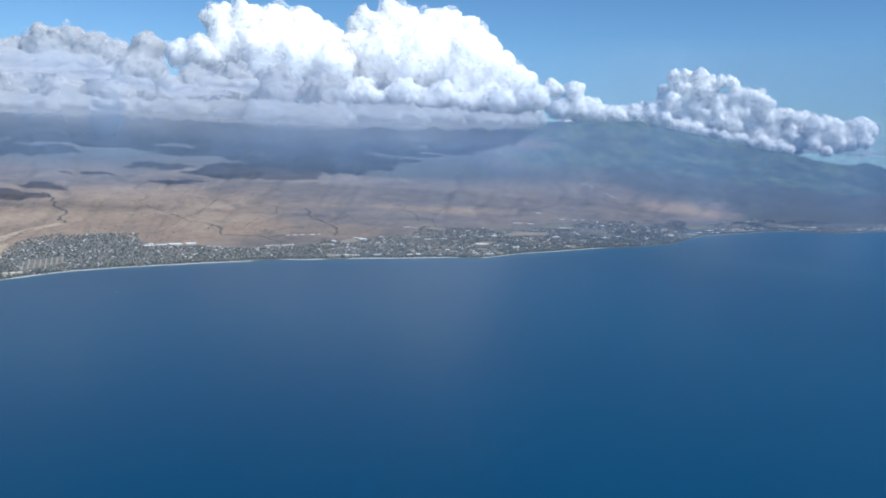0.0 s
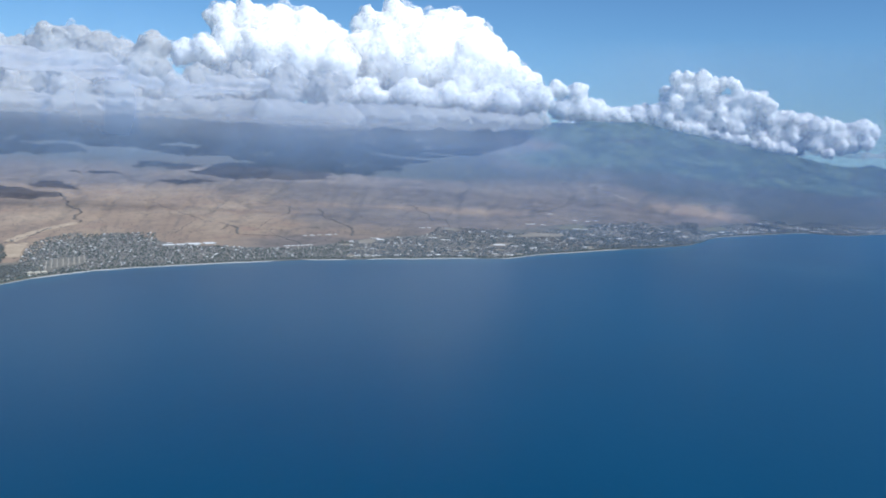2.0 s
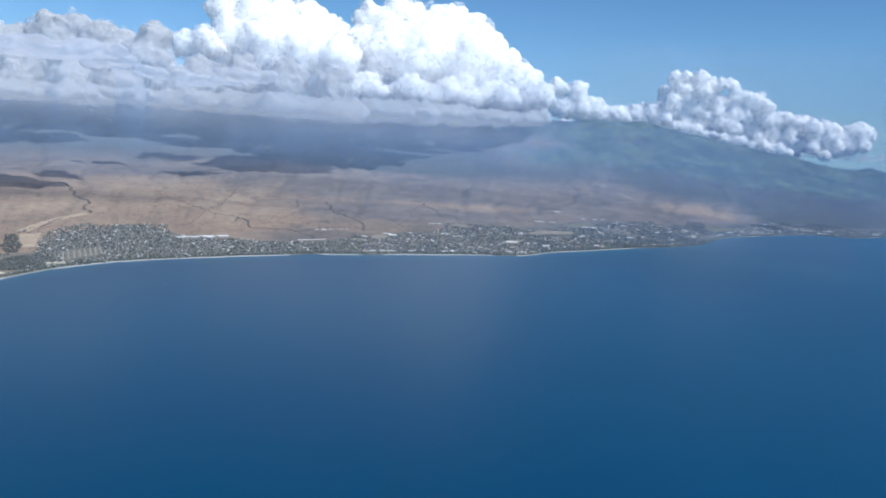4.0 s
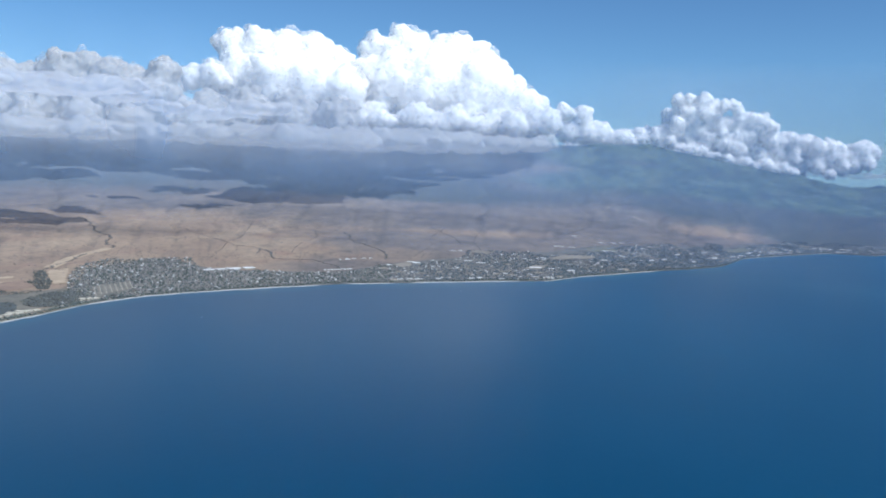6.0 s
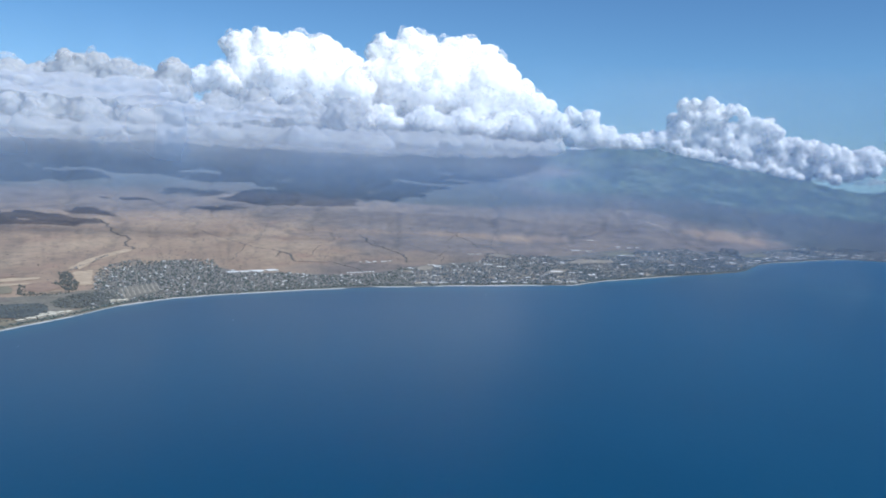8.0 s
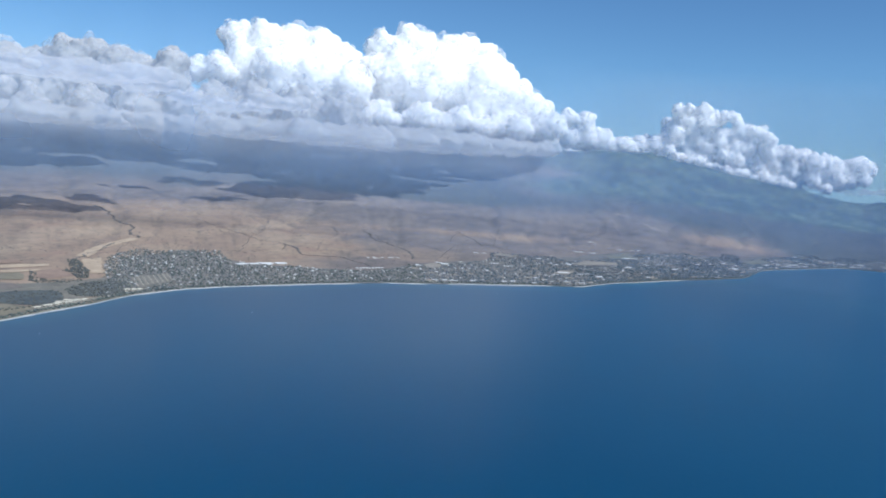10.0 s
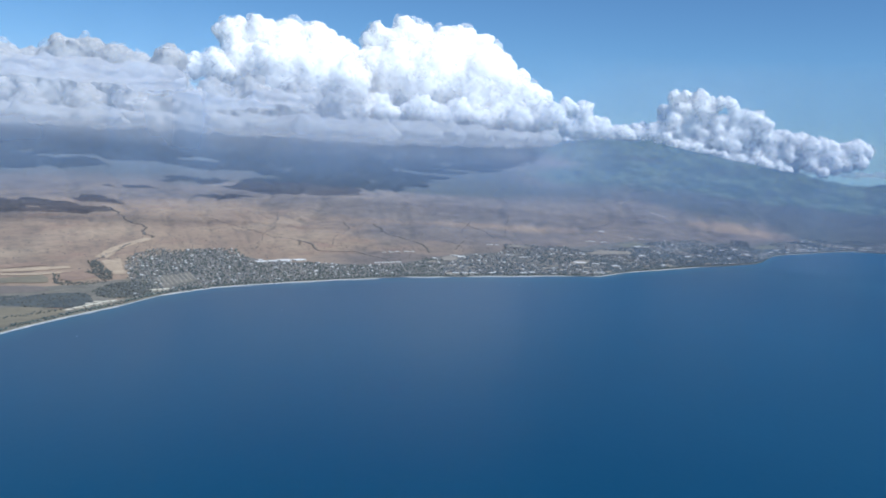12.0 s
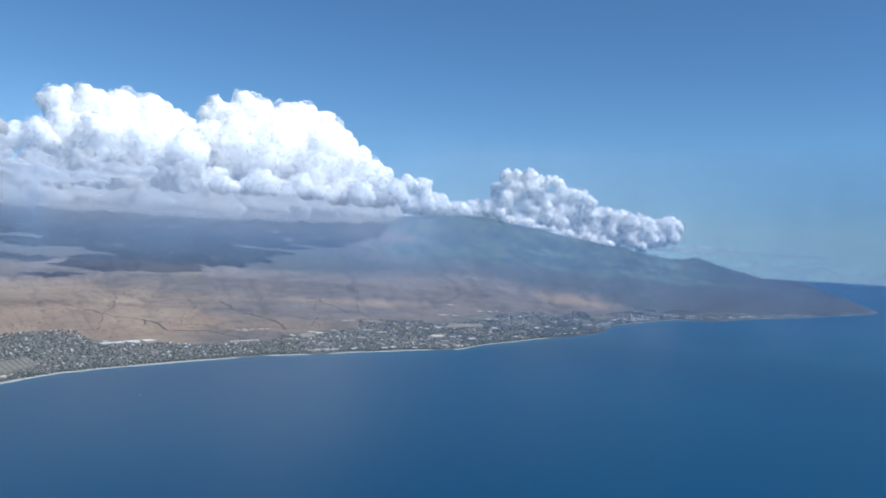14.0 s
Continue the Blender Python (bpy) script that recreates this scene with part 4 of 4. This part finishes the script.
def town_grid():
    """House lots in rows along the shore, with every third row left for a street; and the trees between."""
    rng = np.random.default_rng(5)
    lots, trees = [], []
    s = 7.0
    row = 0
    while s < 335:
        street = row % 3 == 2
        arc = np.arange(4, ARC_S[-1] - 4, 3.9)
        arc = arc + rng.uniform(-1.3, 1.3, len(arc))
        x, y, head, th = spot(arc, s + rng.uniform(-0.9, 0.9, len(arc)) + 5 * np.sin(arc / 70.0))
        deep = np.interp(th, [d[0] for d in DEPTH], [d[1] for d in DEPTH]) * np.where(th < -9, 0.95 + 0.1 * rough(arc / 40.0, 0 * arc + s / 60, 14, 3), 0.55 + 0.8 * rough(arc / 45.0, 0 * arc + s / 90, 14, 3))
        fill = np.interp(th, [d[0] for d in FILL], [d[1] for d in FILL])
        patchy = rough(x / 55.0, y / 55.0, 19, 3)
        ok = (s < deep) & ~inside(MALL_LOT, x, y) & ~inside(CONDO_ROWS, x, y)
        for lot in OPEN_GROUND:
            ok &= ~inside(lot, x, y)
        built = ok & (rng.random(len(arc)) < np.clip(fill * 0.82 + (patchy - 0.5) * (3.4 * (1.12 - fill)), 0, 0.93)) & (not street) & (s > 9)
        for k in np.nonzero(built)[0]:
            lots.append((x[k], y[k], head[k] + rng.choice([0, math.pi / 2]) + rng.normal() * 0.12, rng.uniform(0.8, 1.25), th[k], s))
        green = ok & (rng.random(len(arc)) < np.clip(0.9 - 2.6 * np.clip(0.47 - rough(x / 34.0, y / 60.0, 29, 3), 0, 1) * (th > -9), 0.1, 0.9))
        for k in np.nonzero(green)[0]:
            for _ in range((2 + (k % 3 == 0)) if not street else 1):
                q = rng.uniform(0.45, 1.05) * (1.0 if th[k] < -8 else 0.95)
                trees.append((x[k] + rng.uniform(-1.8, 1.8), y[k] + rng.uniform(-1.8, 1.8), q, q * rng.uniform(0.8, 1.3)))
        s += 3.9 if not street else 3.2
        row += 1
    return lots, trees


LOTS, TOWN_TREES = town_grid()


def roof_material(name, island):
    m = Nodes(name, 0.7, 0.35)
    pick = m.geo.outputs["Random Per Island"] if island else m.random()
    ramp = m.n.new("ShaderNodeValToRGB")
    ramp.color_ramp.interpolation = "CONSTANT"
    e = ramp.color_ramp.elements
    tones = [(0.0, (0.22, 0.22, 0.225)), (0.2, (0.14, 0.14, 0.145)), (0.44, (0.09, 0.088, 0.085)), (0.63, (0.74, 0.74, 0.73)), (0.74, (0.17, 0.14, 0.115)), (0.82, (0.1, 0.115, 0.13)), (0.92, (0.34, 0.31, 0.27))]
    while len(e) < len(tones):
        e.new(0.5)
    for k, (at, col) in enumerate(tones):
        e[k].position, e[k].color = at, (*col, 1)
    m.link(pick, ramp.inputs[0])
    m.colour(m.mix(m.ramp(m.noise(0.8, 3), (0.4, 0.0), (0.75, 0.35)), ramp.outputs[0], (0.2, 0.19, 0.18)))
    return m.mat


ROOF, ROOF_MANY = roof_material("house_roof", False), roof_material("house_roofs", True)
WALL = plain("stucco_wall", (0.36, 0.345, 0.31), (0.48, 0.465, 0.43), 3)
CREAM = plain("cream_stucco", (0.46, 0.425, 0.35), (0.58, 0.54, 0.45), 4)
WHITE = plain("white_roofing", (0.66, 0.66, 0.66), (0.84, 0.84, 0.83), 5)
BROWN_ROOF = plain("brown_roofing", (0.27, 0.245, 0.21), (0.36, 0.33, 0.29), 3)
DIRT = plain("bare_lot", (0.28, 0.24, 0.2), (0.4, 0.35, 0.29), 12)
GLASS = Nodes("dark_glazing", 0.12, 0.6).colour((0.03, 0.04, 0.05)).mat
HULL = plain("white_hull", (0.72, 0.73, 0.74), (0.82, 0.82, 0.82), 2, 0.4)


def shell(w, d, h):
    """Four walls."""
    v = [(sx * w / 2, sy * d / 2, z) for z in (-0.5, h) for sx, sy in ((-1, -1), (1, -1), (1, 1), (-1, 1))]
    return v, [(k, (k + 1) % 4, (k + 1) % 4 + 4, k + 4) for k in range(4)]


def hip(w, d, h, rise, eave=0.14):
    """A hipped roof with eaves and a fascia."""
    a, b, e = w / 2 + eave, d / 2 + eave, max(0.0, (w - d) / 2)
    v = [(-a, -b, h - 0.05), (a, -b, h - 0.05), (a, b, h - 0.05), (-a, b, h - 0.05), (-a, -b, h + 0.03), (a, -b, h + 0.03), (a, b, h + 0.03), (-a, b, h + 0.03), (-e - 0.08, 0, h + rise), (e + 0.08, 0, h + rise)]
    return v, [(0, 1, 5, 4), (1, 2, 6, 5), (2, 3, 7, 6), (3, 0, 4, 7), (4, 5, 9, 8), (6, 7, 8, 9), (5, 6, 9), (7, 4, 8), (3, 2, 1, 0)]


def part(name, geometry, mat, parent, label=""):
    ob = mesh_object(name, *geometry, mat, parent, shade=False)
    return tagged(ob, label) if label else ob


def house_kind(w, d, h, rise, ell):
    base = tagged(new("house"), "small single-storey house with a hipped roof among trees", "house", "houses of the shore town")
    part("wall", shell(w, d, h), WALL, base)
    part("roof", hip(w, d, h, rise), ROOF, base)
    if ell:
        v, f = shell(d * 0.7, d * 0.7, h * 0.9)
        part("garage", ([(x + w * 0.3, y - d * 0.6, z) for x, y, z in v], f), WALL, base)
        v, f = hip(d * 0.7, d * 0.72, h * 0.9, rise * 0.7)
        part("garage_roof", ([(x + w * 0.3, y - d * 0.6, z) for x, y, z in v], f), ROOF, base)
    return base


def place_houses():
    """The houses nearest the shore of the north end are things of their own; the rest is one mass of houses."""
    near = sorted(range(len(LOTS)), key=lambda k: LOTS[k][5] + 12 * max(0, LOTS[k][4] + 20))[:280]
    kinds = [house_kind(1.85, 1.3, 0.45, 0.32, False), house_kind(2.0, 1.3, 0.45, 0.3, True), house_kind(1.6, 1.3, 0.65, 0.32, False)]
    rest_near, first = set(near), [True] * len(kinds)
    z = land_xy([q[0] for q in LOTS], [q[1] for q in LOTS])
    for k in near:
        x, y, head, size, _, _ = LOTS[k]
        j = k % len(kinds)
        m = pose(x, y, z[k] + 0.05, 0, 0, math.degrees(head))
        if first[j]:
            kinds[j].matrix_basis, first[j] = m, False
        else:
            copy_thing(kinds[j], m)
    rest = [k for k in range(len(LOTS)) if k not in rest_near]
    for name, build, mat, label in (("house_walls", lambda: shell(1.8, 1.3, 0.5), WALL, "pale walls of the many small houses"), ("house_roofs", lambda: hip(1.8, 1.3, 0.5, 0.32), ROOF_MANY, "grey, white and brown roofs of many houses")):
        v, f = build()
        v = np.array(v)
        verts, faces = [], []
        for n, k in enumerate(rest):
            x, y, head, size, _, _ = LOTS[k]
            c, s = math.cos(head), math.sin(head)
            p = v * (size, size * (0.85 + 0.3 * ((k * 37) % 11) / 11), size * (0.8 + 0.6 * ((k * 53) % 7) / 7))
            verts.append(np.stack([x + p[:, 0] * c - p[:, 1] * s, y + p[:, 0] * s + p[:, 1] * c, p[:, 2] + z[k] + 0.05], 1))
            faces += [tuple(i + n * len(v) for i in face) for face in f]
        tagged(mesh_object(name, np.concatenate(verts).tolist(), faces, mat, shade=False), label, "houses", kind="stuff")


def block(name, x, y, w, d, storeys, head, label, wall, top, pitched=False):
    """A larger building with bands of glazing on each storey, and a roof with a parapet or hips."""
    base = tagged(new(name), label, name.replace("_", " "))
    h = 0.42 * storeys
    part("wall", shell(w, d, h), wall, base)
    if pitched:
        part("roof", hip(w, d, h, 0.55, 0.2), top, base)
    else:
        v, f = hip(w, d, h + 0.05, 0.06, 0.08)
        part("roof", (v, f), top, base)
        part("plant_room", hip(w * 0.2, d * 0.35, h + 0.25, 0.08, 0.0), top, base)
    for k in range(storeys):
        z0, z1 = 0.42 * k + 0.12, 0.42 * k + 0.33
        for sy in (-1, 1):
            n = max(2, int(w / 1.1))
            for j in range(n):
                a = -w / 2 + (j + 0.2) * w / n
                b = a + 0.6 * w / n
                yy = sy * (d / 2 + 0.012)
                part("window", ([(a, yy, z0), (b, yy, z0), (b, yy, z1), (a, yy, z1)], [(0, 1, 2, 3) if sy < 0 else (3, 2, 1, 0)]), GLASS, base)
    base.matrix_basis = pose(x, y, float(land_xy(x, y)) + 0.1, 0, 0, head)
    return base


def place_blocks():
    # beach hotels on the north shore
    for x, y, w, d, n, head in ((-437, 519, 6, 3, 1, 70), (-434, 526, 7, 3, 2, 62), (-431, 533, 7, 3.2, 3, 75), (-433, 539, 5, 3, 3, 20), (-428, 541, 7, 3.2, 3, 72), (-431, 547, 6, 3, 3, 15), (-427, 550, 7, 3, 3, 78), (-425, 557, 6, 3, 2, 80)):
        block("hotel", x, y, w, d, n, head, "cream beach hotel wing with a pale roof", CREAM, CREAM, True)
    for x, y, w, d, n, head in ((-416, 604, 5, 2.6, 5, 62), (-413, 609, 4.5, 2.6, 4, 60), (-411, 615, 5, 2.6, 3, 64)):
        block("hotel", x, y, w, d, n, head, "cream hotel block above the beach", CREAM, CREAM, True)
    # long rows of flats near the shore
    for k in range(8):
        u = k / 7
        x, y = -440 + 13 * u, 665 + 38 * u
        a = math.atan2(-44, 26)
        for j in range(3):
            v = 7 + 14.5 * j - 7 * u
            block("apartment_block", x + v * math.cos(a), y + v * math.sin(a), 12.5, 1.5, 1, math.degrees(a), "long low apartment row with a grey-brown roof", WALL, BROWN_ROOF, True)
    # shopping centre with wide white roofs
    for x, y, w, d, head in ((-392, 803, 12, 7, 42), (-383, 812, 10, 7, 46), (-373, 823, 13, 9, 40), (-361, 834, 12, 9, 44), (-396, 814, 5, 3, 42), (-380, 822, 4, 3, 42), (-368, 816, 5, 3, 42)):
        block("store", x, y, w, d, 2, head, "wide store with a bright white flat roof", WALL, WHITE)
    # works at the foot of the slope
    for x, y, w, d in ((-289, 948, 4, 2.5), (-281, 953, 6, 3), (-275, 962, 5, 2.5), (-265, 968, 7, 3), (-258, 975, 4, 2.5), (-284, 960, 3, 2)):
        block("warehouse", x, y, w, d, 1, 25, "low white-roofed shed on bare ground", WALL, WHITE)
    for k in range(9):
        block("townhouse", -283 + 2.9 * k, 851 + 2.5 * k, 2.2, 1.8, 2, 40, "white townhouse in a row behind the shore", WALL, WHITE, True)
    # condominiums and stores through the middle and south of town
    for x, y, w, d, n, head in ((-196, 812, 6, 3, 4, 28), (-187, 818, 6, 3, 4, 30), (-181, 822, 4, 3, 3, 30), (-168, 1096, 9, 3, 1, 20), (-158, 1100, 6, 3, 1, 20), (-124, 991, 12, 4, 1, 20), (-141, 1003, 10, 4, 1, 15), (-108, 1005, 8, 3, 1, 20),
                               (-71, 1054, 6, 4, 2, 30), (-64, 1041, 5, 3, 3, 30), (-58, 978, 14, 8, 1, 12), (-40, 976, 9, 4, 1, 20), (-30, 985, 8, 4, 1, 20), (-17, 969, 9, 6, 1, 25), (10, 1368, 9, 7, 1, 10), (-22, 1220, 14, 5, 1, 10), (-2, 1224, 9, 4, 1, 12),
                               (45, 1204, 13, 6, 1, 20), (58, 1210, 8, 5, 1, 20), (48, 1304, 8, 5, 1, 15), (69, 1320, 8, 5, 1, 15), (82, 1330, 6, 4, 1, 15), (-95, 862, 5, 2.5, 3, 30), (-60, 896, 6, 2.5, 2, 32), (199, 1264, 9, 5, 2, 30), (199, 1196, 10, 4, 3, 35), (157, 1134, 7, 4, 3, 35),
                               (300, 1330, 8, 4, 4, 45), (355, 1392, 9, 4, 4, 45), (362, 1386, 8, 4, 4, 40), (330, 1350, 8, 4, 4, 42), (420, 1452, 9, 4, 4, 35), (470, 1460, 9, 4, 4, 30), (560, 1478, 9, 5, 4, 25), (600, 1510, 9, 5, 3, 30)):
        block("condominium" if n > 1 else "store", x, y, w, d, n, head, "pale resort building with a white roof among trees" if n > 1 else "low commercial building with a white roof", WALL, WHITE)


def place_more_blocks():
    """Resorts, schools and stores scattered through the wooded south of town."""
    rng = np.random.default_rng(31)
    for _ in range(110):
        th = rng.uniform(-9, 30)
        deep = np.interp(th, [d[0] for d in DEPTH], [d[1] for d in DEPTH])
        r = coast_r(th) + 10 + (deep - 20) * rng.random() ** 1.4
        x, y = MARK[0] + r * math.sin(radians(th)), MARK[1] + r * math.cos(radians(th))
        tall = rng.random() < 0.5
        block("condominium" if tall else "store", float(x), float(y), rng.uniform(4, 10), rng.uniform(2.5, 5), 3 if tall else 1, 25 + rng.normal() * 12, "pale resort building with a white roof among trees" if tall else "low commercial building with a white roof", WALL, WHITE if rng.random() < 0.42 else DIRT, rng.random() < 0.4)


def place_south_blocks():
    """Pale resort roofs close to the south shore."""
    rng = np.random.default_rng(57)
    for _ in range(26):
        th = rng.uniform(14.5, 30)
        r = coast_r(th) + rng.uniform(12, 90)
        block("resort_building", float(MARK[0] + r * math.sin(radians(th))), float(MARK[1] + r * math.cos(radians(th))), rng.uniform(8, 14), rng.uniform(7, 12), 1, 25 + rng.normal() * 12, "wide pale resort building near the south shore", WALL, WHITE)


def boat(x, y, head):
    base = tagged(new("boat"), "small white motor boat on open water", "boat", "boats in the bay")
    v, f = [], []
    for k, (px, w) in enumerate(((-1.1, 0.42), (-0.4, 0.48), (0.4, 0.42), (1.0, 0.2), (1.35, 0.02))):
        v += [(px, -w, 0.42 + 0.04 * k), (px, -w * 0.6, -0.12), (px, w * 0.6, -0.12), (px, w, 0.42 + 0.04 * k)]
    for k in range(4):
        a = 4 * k
        f += [(a, a + 4, a + 5, a + 1), (a + 1, a + 5, a + 6, a + 2), (a + 2, a + 6, a + 7, a + 3), (a + 3, a + 7, a + 4, a)]
    f.append((0, 1, 2, 3))
    part("hull", (v, f), HULL, base)
    cv, cf = hip(0.9, 0.6, 0.8, 0.06, 0.06)
    part("cabin", shell(0.9, 0.6, 0.8), HULL, base)
    part("cabin_roof", (cv, cf), HULL, base)
    part("windscreen", ([(0.47, -0.26, 0.5), (0.47, 0.26, 0.5), (0.47, 0.26, 0.74), (0.47, -0.26, 0.74)], [(0, 1, 2, 3)]), GLASS, base)
    base.matrix_basis = pose(x, y, 0, 0, 0, head) @ Matrix.Scale(0.36, 4)


place_houses()
place_blocks()
place_more_blocks()
place_south_blocks()
clumps("town_trees", [q for q in TOWN_TREES if q[0] < -210], LEAF, "dense dark green trees between the houses")
clumps("town_trees", [q for q in TOWN_TREES if q[0] >= -210], HAZY_LEAF, "trees among resorts and gardens, tinted bluer for haze")
ROW_TREES = [(-446 + 13 * u + 40 * v * 0.51, 667 + 38 * u - 40 * v * 0.86) for u in np.linspace(0.06, 0.94, 8) for v in np.linspace(0.02, 1, 26)]
clumps("garden_trees", [(x, y, 0.6 + 0.3 * math.sin(x * 7), 0.8) for x, y in ROW_TREES if inside([(-446, 668), (-430, 708), (-404, 668), (-411, 620)], np.array(x), np.array(y))], LEAF, "small dark trees between the apartment rows")
for bx, by, bh in ((-307, 575, 30), (-396, 454, -20), (-132, 775, 10)):
    boat(bx, by, bh)


def shore_trees():
    rng = np.random.default_rng(9)
    out = []
    for arc in np.arange(0, ARC_S[-1], 0.9):
        x, y, head, th = spot(arc, rng.uniform(2.4, 8))
        if rng.random() < (0.75 if th > -30 else 0.95):
            q = rng.uniform(0.5, 1.2)
            out.append((float(x), float(y), q, q * 1.3))
    return out


clumps("shore_trees", shore_trees(), LEAF, "dark trees and palms lining the beach")
clumps("shore_trees", [(*(np.array([-478, 440]) + np.array([46, 96]) * u + np.random.default_rng(int(u * 1e4)).normal(size=2) * 1.8), 0.9, 1.0) for u in np.linspace(0, 1, 90)], DRYLEAF, "dark hedge of trees behind the north beach")
